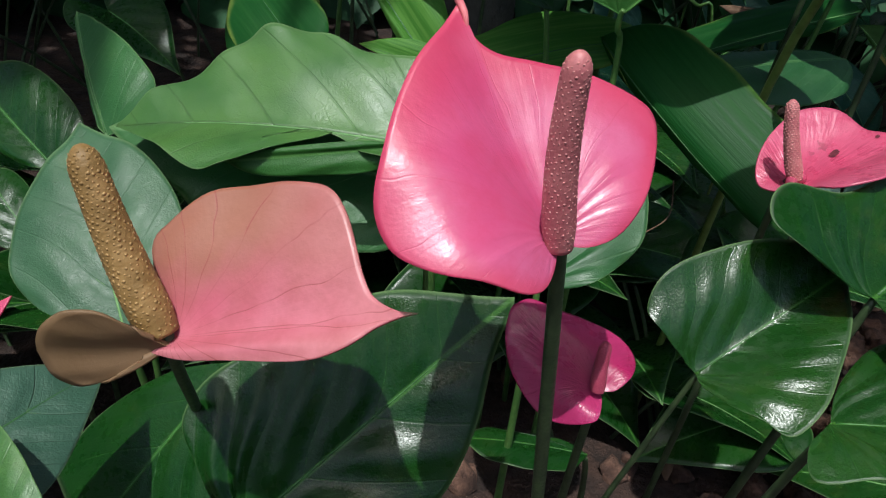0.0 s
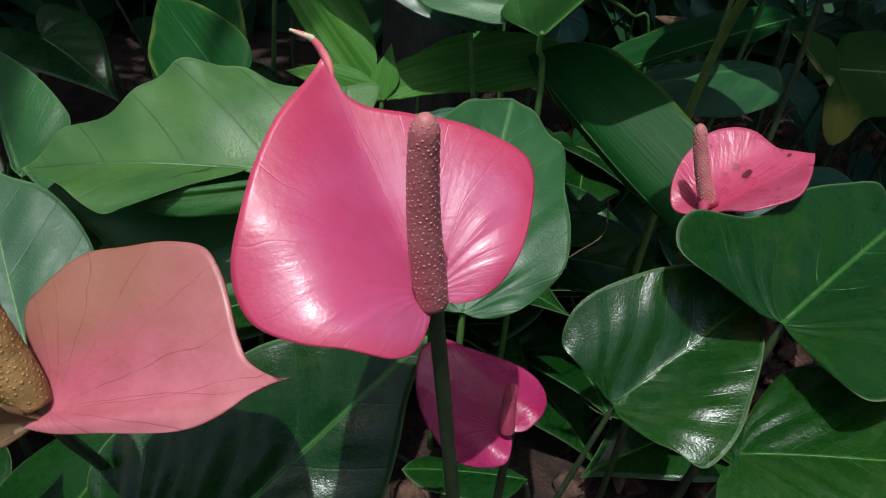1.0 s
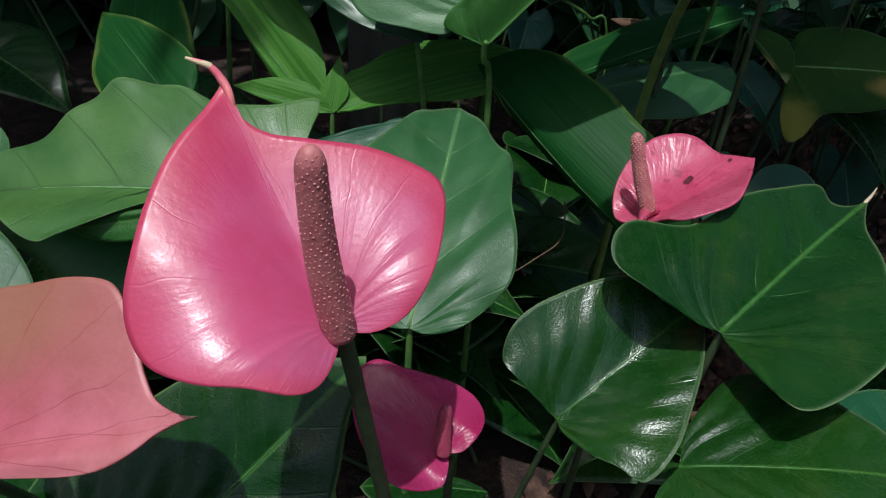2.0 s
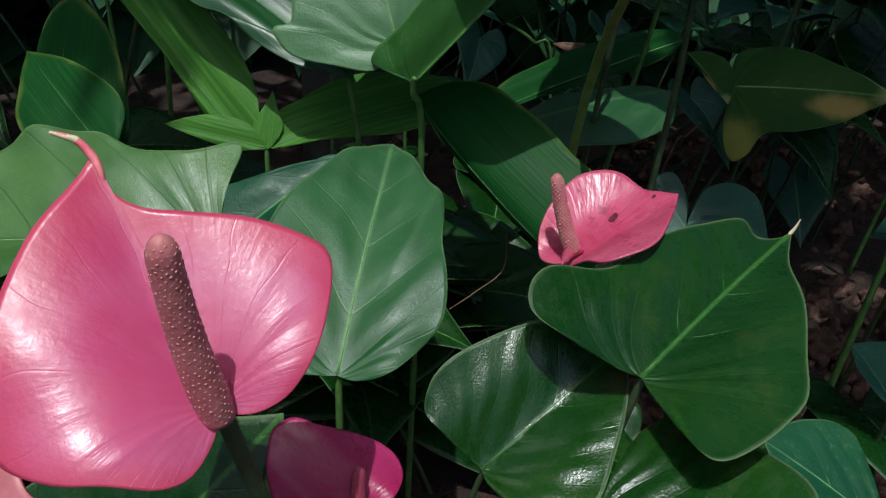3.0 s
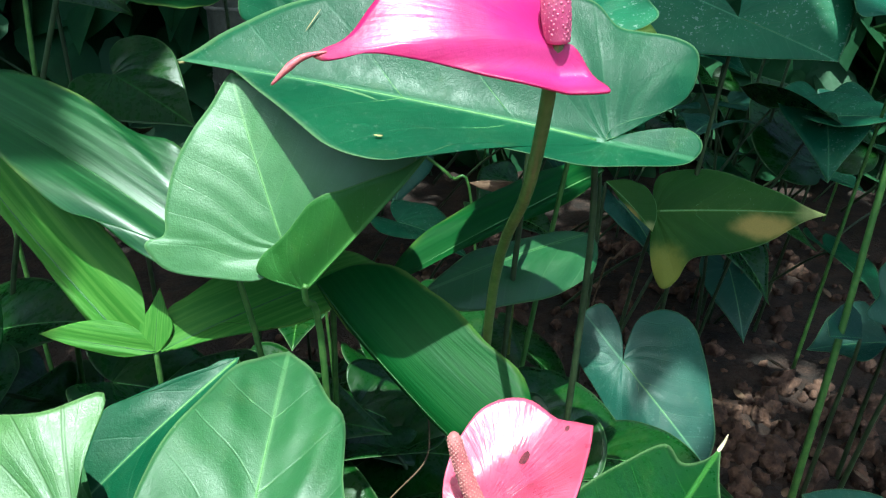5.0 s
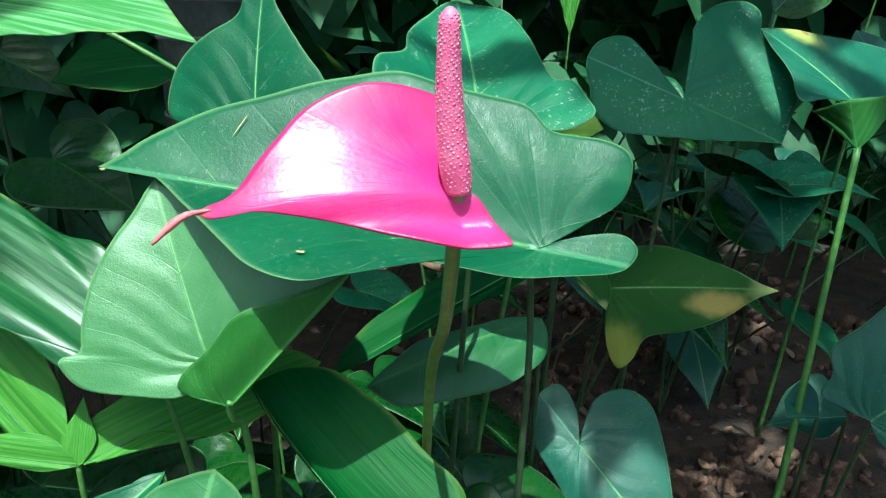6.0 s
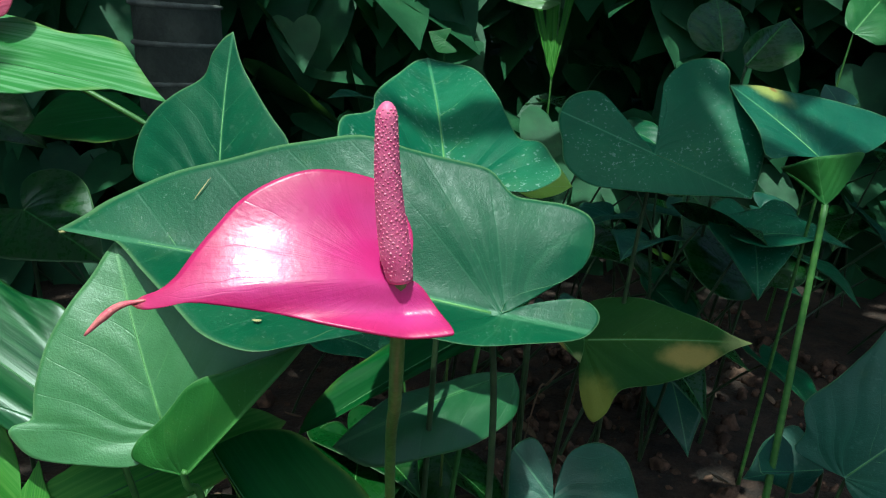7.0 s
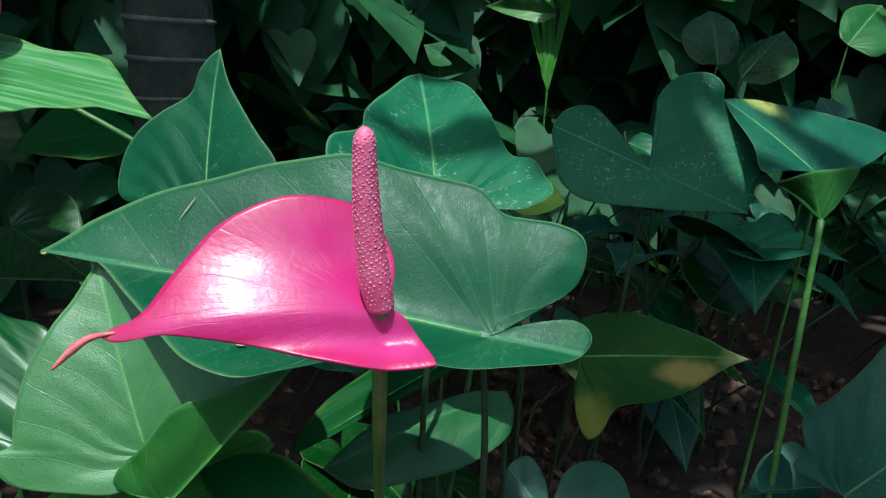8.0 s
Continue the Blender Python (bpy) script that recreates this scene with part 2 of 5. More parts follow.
    m.thin(m.mix(0.3, col, main), share, nrm)
    return m.mat


def plain_material(name, one, two, scale=60.0, rough=0.5, relief=0.3, depth=0.001, detail=4.0):
    m = Nodes(name)
    p = m.place()
    n = m.noise(p, scale, detail)
    fine = m.noise(p, scale * 6, 3.0)
    col = m.mix(m.step(n, 0.35, 0.68), one, two)
    col = m.mix(m.math("MULTIPLY", fine, 0.3), col, one)
    m.put(m.bsdf.inputs["Base Color"], col)
    m.put(m.bsdf.inputs["Roughness"], m.step(fine, 0.3, 0.7, rough - 0.06, rough + 0.1))
    m.bump(m.math("ADD", m.math("MULTIPLY", n, 0.6), m.math("MULTIPLY", fine, 0.6)), relief, depth)
    return m.mat


LEAF = leaf_material("leaf_green", (0.026, 0.105, 0.026), (0.054, 0.170, 0.046), (0.18, 0.33, 0.13), rough=0.42)
LEAF_SOFT = leaf_material("leaf_soft", (0.017, 0.090, 0.022), (0.036, 0.134, 0.038), (0.12, 0.26, 0.09), rough=0.44, gloss=0.5, groove=0.10, ribbed=0.14, netted=0.12, wax=0.55, relief=0.22)
LEAF_RIBBED = leaf_material("leaf_ribbed", (0.052, 0.160, 0.045), (0.096, 0.232, 0.078), (0.20, 0.37, 0.14), rough=0.42, gloss=0.5, ribbed=0.10, groove=0.05, netted=0.1, wax=1.0, relief=0.30)
# Dark green, with the shade of large, low and back leaves put in.
LEAF_DARK_SHADE = leaf_material("leaf_dark_shade", (0.006, 0.038, 0.005), (0.012, 0.055, 0.007), (0.07, 0.20, 0.03), rough=0.28, share=0.12, relief=0.2, gloss=0.4, netted=0.10, groove=0.08, ribbed=0.06, dusty=0.06)
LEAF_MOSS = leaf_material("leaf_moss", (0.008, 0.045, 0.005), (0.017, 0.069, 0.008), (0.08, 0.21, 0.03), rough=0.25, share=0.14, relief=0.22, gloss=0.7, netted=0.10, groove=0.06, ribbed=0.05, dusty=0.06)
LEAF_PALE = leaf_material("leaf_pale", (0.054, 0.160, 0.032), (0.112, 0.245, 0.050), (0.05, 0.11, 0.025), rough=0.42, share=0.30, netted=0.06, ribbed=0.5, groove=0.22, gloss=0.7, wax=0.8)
LEAF_GREY = leaf_material("leaf_grey", (0.026, 0.092, 0.036), (0.050, 0.134, 0.056), (0.040, 0.10, 0.04), rough=0.46, share=0.18, gloss=0.45, netted=0.1, ribbed=0.35, groove=0.10, wax=0.25)
LEAF_SILVER = leaf_material("leaf_silver", (0.030, 0.085, 0.050), (0.055, 0.125, 0.080), (0.02, 0.06, 0.03), rough=0.40, share=0.12, gloss=0.7, netted=0.2, ribbed=0.6, groove=0.25, wax=1.0, relief=0.4)
LEAF_BLUE = leaf_material("leaf_blue", (0.012, 0.064, 0.043), (0.024, 0.098, 0.066), (0.13, 0.30, 0.15), rough=0.44, share=0.15, speckle=0.12)
LEAF_TEAL = leaf_material("leaf_teal", (0.008, 0.062, 0.026), (0.016, 0.096, 0.038), (0.09, 0.23, 0.11), relief=0.20, dusty=0.4, wax=0.10, rough=0.42, gloss=0.26, share=0.16, speckle=0.10)
LEAF_UNDER = leaf_material("leaf_underside", (0.030, 0.125, 0.020), (0.052, 0.175, 0.030), (0.14, 0.32, 0.08), rough=0.5, share=0.32, relief=0.25)
LEAF_SPECK = leaf_material("leaf_speckled", (0.013, 0.095, 0.046), (0.028, 0.150, 0.068), (0.12, 0.31, 0.15), rough=0.54, share=0.15, speckle=0.5, gloss=0.28)
LEAF_YELLOW = leaf_material("leaf_yellowing", (0.013, 0.056, 0.008), (0.030, 0.085, 0.013), (0.10, 0.20, 0.04), rough=0.62, share=0.2, gloss=0.15,
                            patches=[(0.62, -0.10, 0.20, 0.09, 0.9, (0.36, 0.27, 0.08)), (0.04, -0.38, 0.16, 0.18, 0.55, (0.34, 0.33, 0.06)), (0.97, 0.0, 0.16, 0.12, 0.8, (0.34, 0.36, 0.14))])
LEAF_SCORCHED = leaf_material("leaf_scorched", (0.012, 0.082, 0.046), (0.026, 0.125, 0.068), (0.13, 0.30, 0.15), rough=0.44, share=0.15, speckle=0.12,
                              patches=[(0.86, -0.30, 0.30, 0.15, 0.9, (0.42, 0.42, 0.10)), (0.80, -0.33, 0.05, 0.03, 0.9, (0.30, 0.12, 0.03))])
LEAF_LIME = leaf_material("leaf_lime", (0.20, 0.36, 0.04), (0.30, 0.46, 0.07), (0.34, 0.48, 0.12), share=0.35)
SHRUB = leaf_material("shrub_leaf", (0.016, 0.062, 0.024), (0.036, 0.115, 0.044), (0.05, 0.14, 0.05), rough=0.6, share=0.14, gloss=0.3, netted=0.0)
STRAP = strap_material("strap_green", (0.011, 0.075, 0.014), (0.034, 0.135, 0.026))
STRAP_GLOSSY = strap_material("strap_glossy", (0.010, 0.070, 0.014), (0.050, 0.165, 0.045), rough=0.36, contrast=0.7, gloss=0.9)
STRAP_PALE = strap_material("strap_pale", (0.075, 0.240, 0.060), (0.28, 0.48, 0.25), contrast=0.8)
# Lighter copy of strap_green: young leaf tone plus sunlight put into the colour.
STRAP_LIT = strap_material("strap_lit", (0.066, 0.205, 0.028), (0.18, 0.38, 0.07), contrast=0.6)
PINK = spathe_material("spathe_pink", (0.64, 0.085, 0.225), (0.68, 0.150, 0.315), (0.56, 0.030, 0.10), rough=0.36, end=(0.72, 0.14, 0.19), vein=0.2, crumple=0.17, margin=(0.66, 0.060, 0.13))
SALMON = spathe_material("spathe_salmon", (0.62, 0.135, 0.195), (0.66, 0.20, 0.25), (0.34, 0.055, 0.055), rough=0.46, brown=(0.36, 0.15, 0.075), vein=0.8, crumple=0.12, end=(0.70, 0.50, 0.30), margin=(0.68, 0.24, 0.26))
SALMON_BACK = spathe_material("spathe_back", (0.27, 0.165, 0.075), (0.33, 0.20, 0.10), (0.22, 0.12, 0.055), rough=0.62, share=0.4, vein=0.03, crumple=0.04)
MAGENTA = spathe_material("spathe_magenta", (0.44, 0.018, 0.115), (0.52, 0.04, 0.17), (0.34, 0.010, 0.07), rough=0.28, crumple=0.45)
ROSE = spathe_material("spathe_rose", (0.62, 0.065, 0.155), (0.70, 0.140, 0.250), (0.46, 0.03, 0.09), rough=0.29, spots=True, crumple=0.8)
HOT = spathe_material("spathe_hot_pink", (0.59, 0.016, 0.205), (0.65, 0.045, 0.280), (0.46, 0.008, 0.11), rough=0.34, share=0.28, end=(0.60, 0.15, 0.12), vein=0.07, crumple=0.2, margin=(0.58, 0.012, 0.13))
SPADIX_PINK = plain_material("spadix_pink", (0.40, 0.115, 0.125), (0.52, 0.19, 0.185), 80.0, 0.5, 0.5)
SPADIX_OLIVE = plain_material("spadix_olive", (0.20, 0.115, 0.032), (0.36, 0.215, 0.075), 60.0, 0.6, 0.8, 0.0012)
SPADIX_HOT = plain_material("spadix_hot", (0.66, 0.09, 0.24), (0.74, 0.18, 0.32), 120.0, 0.45)
SPADIX_WINE = plain_material("spadix_wine", (0.30, 0.035, 0.075), (0.40, 0.07, 0.12), 80.0, 0.5, 0.5)
BUD_WINE = plain_material("bud_wine", (0.34, 0.05, 0.09), (0.44, 0.10, 0.15), 300.0, 0.5)
BUD_PALE = plain_material("bud_pale", (0.48, 0.18, 0.175), (0.56, 0.26, 0.235), 300.0, 0.5)
BUD_OLIVE = plain_material("bud_olive", (0.24, 0.14, 0.042), (0.42, 0.26, 0.10), 60.0, 0.55)
BUD_HOT = plain_material("bud_hot", (0.68, 0.14, 0.25), (0.74, 0.24, 0.32), 300.0, 0.45)
HORN_RED = plain_material("horn_red", (0.58, 0.08, 0.14), (0.66, 0.20, 0.19), 150.0, 0.4)
TIP_CREAM = plain_material("tip_cream", (0.62, 0.50, 0.30), (0.72, 0.60, 0.42), 200.0, 0.5)
SPATHE_END = plain_material("spathe_end", (0.70, 0.11, 0.17), (0.74, 0.24, 0.24), 60.0, 0.4)
STEM = plain_material("stem_green", (0.055, 0.14, 0.030), (0.11, 0.22, 0.05), 90.0, 0.42)
STEM_OLIVE = plain_material("stem_olive", (0.11, 0.165, 0.035), (0.18, 0.25, 0.06), 90.0, 0.42)
# Darker copy of stem_green: the shade on these stalks is put into the colour.
STEM_SHADED = plain_material("stem_shaded", (0.030, 0.050, 0.022), (0.055, 0.090, 0.035), 90.0, 0.45)
VEIN = plain_material("vein_pale", (0.11, 0.25, 0.07), (0.17, 0.33, 0.11), 150.0, 0.6)
VEIN_DARK = plain_material("vein_green", (0.025, 0.10, 0.018), (0.05, 0.16, 0.030), 150.0, 0.5)
SOIL = plain_material("soil", (0.014, 0.008, 0.006), (0.050, 0.025, 0.017), 25.0, 0.9, 0.9, 0.012, 8.0)
CLOD = plain_material("soil_clod", (0.045, 0.022, 0.015), (0.150, 0.078, 0.052), 60.0, 0.92, 0.9, 0.004, 6.0)
HUSK = plain_material("dry_litter", (0.10, 0.055, 0.032), (0.19, 0.115, 0.07), 70.0, 0.85, 0.5, 0.002)
BARK = plain_material("palm_bark", (0.035, 0.036, 0.028), (0.075, 0.074, 0.058), 18.0, 0.8, 0.6, 0.006)
RING = plain_material("palm_ring", (0.11, 0.105, 0.09), (0.19, 0.18, 0.155), 40.0, 0.85, 0.5, 0.004)
SCAR = plain_material("scar_tan", (0.30, 0.24, 0.09), (0.40, 0.33, 0.15), 200.0, 0.6)
SPOT = plain_material("spot_dark", (0.06, 0.005, 0.012), (0.17, 0.018, 0.034), 500.0, 0.6)
CANOPY = leaf_material("canopy_leaf", (0.030, 0.090, 0.025), (0.06, 0.16, 0.04), (0.10, 0.2, 0.06), share=0.12)


# ---- building tools ----
from mathutils.bvhtree import BVHTree


def part(name, bm, material, parent, label=""):
    me = bpy.data.meshes.new(name)
    bm.normal_update()
    bm.to_mesh(me)
    bm.free()
    me.materials.append(material)
    for poly in me.polygons:
        poly.use_smooth = True
    ob = new(name, me)
    if parent is not None:
        ob.parent = parent
    if label:
        ob["label"] = label
    return ob


def thicken(ob, depth):
    mod = ob.modifiers.new("thickness", "SOLIDIFY")
    mod.thickness = depth
    mod.offset = -1.0
    mod.use_even_offset = False
    return ob


def ball_points(level):
    bm = bmesh.new()
    bmesh.ops.create_icosphere(bm, subdivisions=level, radius=1.0)
    bm.verts.ensure_lookup_table()
    out = [v.co.copy() for v in bm.verts], [[v.index for v in f.verts] for f in bm.faces]
    bm.free()
    return out


def scattered(name, placed, material, parent, shape=None):
    """One mesh of many small lumps; placed: (ball, pose) pairs."""
    verts, faces = [], []
    for (points, polys), m in placed:
        first = len(verts)
        verts += [shape(m @ p, m.translation) if shape else m @ p for p in points]
        faces += [[first + k for k in poly] for poly in polys]
    me = bpy.data.meshes.new(name)
    me.from_pydata([tuple(v) for v in verts], [], faces)
    me.materials.append(material)
    me.polygons.foreach_set("use_smooth", [True] * len(me.polygons))
    ob = new(name, me)
    if parent is not None:
        ob.parent = parent
    ob["kind"] = "stuff"
    return ob


BALL, BALL_FINE, BALL_ROUGH = ball_points(1), ball_points(2), ball_points(3)


def smooth_line(points, steps):
    """A rounded line through the points."""
    pts = [points[0], *points, points[-1]]
    out = []
    for k in range(1, len(pts) - 2):
        a, b, c, d = (Vector(p) for p in pts[k - 1:k + 3])
        for j in range(steps):
            t = j / steps
            out.append(0.5 * (2 * b + (c - a) * t + (2 * a - 5 * b + 4 * c - d) * t * t + (3 * b - a - 3 * c + d) * t ** 3))
    out.append(Vector(points[-1]))
    return out


def tube(points, radius, sides=9, steps=5, closed_tip=True):
    """A round, tapering stem through the points; radius: one value per point."""
    line = smooth_line(points, steps)
    bm = bmesh.new()
    rings = []
    up = Vector((0.3, 0.9, 0.1))
    n = len(line) - 1
    for k, p in enumerate(line):
        way = (line[min(k + 1, n)] - line[max(k - 1, 0)]).normalized()
        x = way.cross(up).normalized()
        y = way.cross(x)
        f = k / n * (len(radius) - 1)
        i = min(int(f), len(radius) - 2)
        r = radius[i] + (radius[i + 1] - radius[i]) * (f - i)
        rings.append([bm.verts.new(p + r * (math.cos(a) * x + math.sin(a) * y)) for a in (2 * math.pi * j / sides for j in range(sides))])
    for a, b in zip(rings, rings[1:]):
        for j in range(sides):
            bm.faces.new((a[j], a[(j + 1) % sides], b[(j + 1) % sides], b[j]))
    bm.faces.new(rings[0][::-1])
    bm.faces.new(rings[-1])
    bmesh.ops.recalc_face_normals(bm, faces=bm.faces)
    return bm


class Blade:
    """The shape of one blade: where it is attached, its tip, the ways its two halves spread, its bow and cup,
    and the outline of either half in blade lengths, along the midrib and out from it."""

    def __init__(self, base, tip, half_a, half_b, bow, cup, arch, outline_a, outline_b, fold=0.11, bowl=False):
        self.base, self.tip = Vector(base), Vector(tip)
        self.along = self.tip - self.base
        self.length = self.along.length
        self.half_a, self.half_b = Vector(half_a), Vector(half_b)
        self.bow, self.cup, self.fold, self.bowl = bow, cup, fold, bowl
        self.arch = arch if isinstance(arch, tuple) else (arch, arch)
        self.outline_a, self.outline_b = outline_a, outline_b
        self.wide = max(c for s, c in outline_a), max(c for s, c in outline_b)
        u = self.along.normalized()
        self.normal = (u.cross(self.half_a) + self.half_b.cross(u)).normalized()

    def at(self, s, c, lift=0.0, half=0):
        """The place s along the midrib and c out from it; the two halves meet in a soft valley or ridge.
        half: 1 or -1 for a lobe that reaches over the line of the midrib behind the base."""
        q = min(max(s, 0.0), 1.0)
        half = half or (1 if c >= 0 else -1)
        side, wide = (self.half_a, self.wide[0]) if half > 0 else (self.half_b, self.wide[1])
        up = side.dot(self.normal)
        c = c * half
        r = min(abs(c) / max(wide, 0.02), 1.0)
        soft = (math.sqrt(r * r + 0.01) - 0.1) / 0.905
        swell = 4 * soft * (1 - soft) if self.bowl else math.sin(math.pi * r) ** 2
        n = self.bow * 4 * q * (1 - q) + self.cup * 4 * c * c + (self.arch[0] if half > 0 else self.arch[1]) * swell * (1 - 0.6 * q) + up * (math.sqrt(c * c + self.fold ** 2) - self.fold)
        return self.base + s * self.along + self.length * (c * (side - up * self.normal) + n * self.normal) + lift * self.normal

    def rim(self, steps=5):
        a = smooth_line([(0, 0, 0), *[(s, c, 0) for s, c in self.outline_a], (1, 0, 0)], steps)
        b = smooth_line([(0, 0, 0), *[(s, -c, 0) for s, c in self.outline_b], (1, 0, 0)], steps)
        return a, b


HEART_HALF = [(-0.10, 0.05), (-0.20, 0.16), (-0.20, 0.30), (-0.08, 0.42), (0.10, 0.47), (0.32, 0.43), (0.54, 0.31), (0.76, 0.16), (0.91, 0.05)]
LANCE_HALF = [(0.06, 0.09), (0.20, 0.17), (0.40, 0.21), (0.60, 0.19), (0.80, 0.11), (0.93, 0.04)]


def facing(base, tip, normal, half, wide=1.0, lift=0.25, bow=0.04):
    """A blade from its base and tip whose face turns to the given side."""
    along = (Vector(tip) - Vector(base)).normalized()
    n = Vector(normal)
    n = (n - n.dot(along) * along).normalized()
    side = n.cross(along)
    rim = [(a, c * wide) for a, c in half]
    return Blade(base, tip, side + lift * n, -side + lift * n, bow, -0.03, 0.02, rim, rim)


def narrowing(half):
    """The outline with its tip part turning steadily in towards the midrib, so that the strips never overlap."""
    out, last = [], 9.0
    for p in half:
        angle = math.atan2(abs(p.y), p.x)
        thin = p.x > 0.3 and abs(p.y) < 0.065
        if thin and angle > last - 0.002:
            continue
        out.append(p)
        if thin:
            last = angle
    return out


def blade_mesh(shape, rings=13, wave=0.004, seed=0, roll=0.002, quilt=0.0, throat=0.0, phase=rib_phase, spine=False):
    """The blade as a fan of strips that run from where it is attached, or along the spine from the midrib, to its margin."""
    a, b = shape.rim()
    for p in a:
        p.y = max(p.y, 0.0 if p.x > 0 else -0.6)
    for p in b:
        p.y = min(p.y, 0.0 if p.x > 0 else 0.6)
    a = [p for p in a[1:-1] if p.x < 0.5 or (p.y > 0.006 and p.x < 0.99)]
    b = [p for p in b[1:-1] if p.x < 0.5 or (p.y < -0.006 and p.x < 0.99)]
    a, b = narrowing(a), narrowing(b)
    rim = [(p.x, p.y, 1) for p in a] + [(1.0, 0.0, 1)] + [(p.x, p.y, -1) for p in b[::-1]]
    rnd = random.Random(seed)
    turns = [(rnd.uniform(5, 11), rnd.uniform(0, 6.3), rnd.uniform(-1, 1)) for _ in range(3)]
    bm = bmesh.new()
    uv = bm.loops.layers.uv.new("blade")
    rim_uv = bm.loops.layers.uv.new("margin")
    where, out = {}, {}

    def vert(s, c, rho, k, half=0):
        calm = min(1.0, (abs(c) / (0.35 * shape.wide[0 if half >= 0 else 1] + 0.01)) ** 2)
        w = calm * sum(g * math.sin(f * k / len(rim) * 6.28 + o) for f, o, g in turns)
        swell = noise.noise((s * 3.3 + seed, c * 4.2, 0.7 * seed)) * rho * 1.4
        pillow = math.sin(math.pi * phase(s, c)) ** 2 * min(1.0, abs(c) / 0.06) * min(1.0, math.hypot(s, c) / 0.15) * (1 - rho ** 4)
        curl = roll * calm
        v = bm.verts.new(shape.at(s, c, shape.length * (wave * (w * rho ** 3 + swell) + quilt * pillow - curl * max(0.0, rho - 0.6) ** 2 * 6.25 - throat * math.exp(-(s * s + c * c) / 0.05)), half))
        where[v], out[v] = (s, c), (rho, 0.5)
        return v

    centre = vert(0.0, 0.0, 0.0, 0)
    rows = []
    for k, (s, c, half) in enumerate(rim):
        root = max(0.0, s - 0.9 * abs(c)) if spine else 0.0
        rows.append([vert(root + (s - root) * r, c * r, r, k, half) for r in ((j + (0.02 if spine else 1)) / (rings - (1 if spine else 0)) for j in range(rings))])
    for p, q in zip(rows, rows[1:]):
        if not spine:
            bm.faces.new((centre, p[0], q[0]))
        for j in range(rings - 1):
            bm.faces.new((p[j], p[j + 1], q[j + 1], q[j]))
    for face in bm.faces:
        for loop in face.loops:
            loop[uv].uv = where[loop.vert]
            loop[rim_uv].uv = out[loop.vert]
    if spine:
        bm.verts.remove(centre)
    bm.normal_update()
    if sum((f.normal for f in bm.faces), Vector()).dot(shape.normal) < 0:
        bmesh.ops.reverse_faces(bm, faces=bm.faces)
    bmesh.ops.dissolve_degenerate(bm, dist=1e-6, edges=bm.edges)
    return bm


def vein_mesh(points, radius):
    return tube(points, [radius, radius * 0.75, radius * 0.5, radius * 0.2], 6, 1)


def on_blade(shape, tree, s, c, half, sink):
    """The place of s, c on the finished blade, or None past its margin."""
    place, normal, index, far = tree.ray_cast(shape.at(s, c, 0.03, half), -shape.normal, 0.06)
    return None if place is None else place - sink * shape.normal


def side_rib(shape, tree, k, half, sink):
    """The points of one side vein, from where it leaves the midrib or the base almost to the margin."""
    points = []
    r = max(k, 0) * RIB_STEP
    while r < 1.3:
        lo, hi = 0.0, math.pi * 0.98
        for _ in range(18):
            mid = 0.5 * (lo + hi)
            if rib_phase(r * math.cos(mid), half * r * math.sin(mid)) > k:
                lo = mid
            else:
                hi = mid
        if lo > 3.0:
            break
        place = on_blade(shape, tree, r * math.cos(lo), half * r * math.sin(lo), half, sink)
        if place is None:
            break
        points.append(place)
        r += 0.035
    return points[:-1]


def leaf(name, shape, material, label, foot=None, category="leaf", group="", vein=VEIN, stem=STEM, stem_radius=0.0024,
         thickness=0.00035, ribs=True, seed=1, wave=0.006, arch=0.0, quilt=0.007, rings=26, spine=False):
    thing = new(name)
    thing.location = shape.base
    tagged(thing, label, category, group)
    bpy.context.view_layer.update()
    inv = Matrix.Translation(-shape.base)

    def add(kind, bm, mat, text=""):
        bm.transform(inv)
        return part(kind, bm, mat, thing, text)

    blade = blade_mesh(shape, rings=rings, wave=wave, seed=seed, quilt=quilt, spine=spine)
    tree = BVHTree.FromBMesh(blade)
    thicken(add("blade", blade, material), thickness)
    size = shape.length
    thick = min(0.0011, 0.006 * size)
    spine = [on_blade(shape, tree, f, 0.001, 1, thick * 0.3) for f in (0.02 + 0.06 * k for k in range(17))]
    spine = [p for p in spine if p is not None]
    if len(spine) > 3:
        add("midrib", vein_mesh(spine, thick), vein)
    if ribs:
        thin = min(0.00034, 0.0035 * size)
        for half in (1, -1):
            for k in range(-2, 4):
                line = side_rib(shape, tree, k, half, thin * 0.8) if k else []
                if len(line) > 4:
                    add("vein", vein_mesh(line, thin), VEIN_DARK if material in (LEAF_DARK_SHADE, LEAF_MOSS) else vein)
    if foot is not None:
        top = shape.at(0.0, 0.0, -0.001)
        end = Vector(foot)
        low = top.lerp(end, 0.5) + Vector((0, 0, 0.02)) - arch * shape.along.normalized()
        add("petiole", tube([top + 0.02 * size * shape.along.normalized() - 0.001 * shape.normal, top.lerp(low, 0.3) - 0.03 * size * shape.along.normalized() * (1 if arch else 0), low, end],
                            [stem_radius * 0.85, stem_radius, stem_radius * 1.2, stem_radius * 1.5]), stem)
    return thing


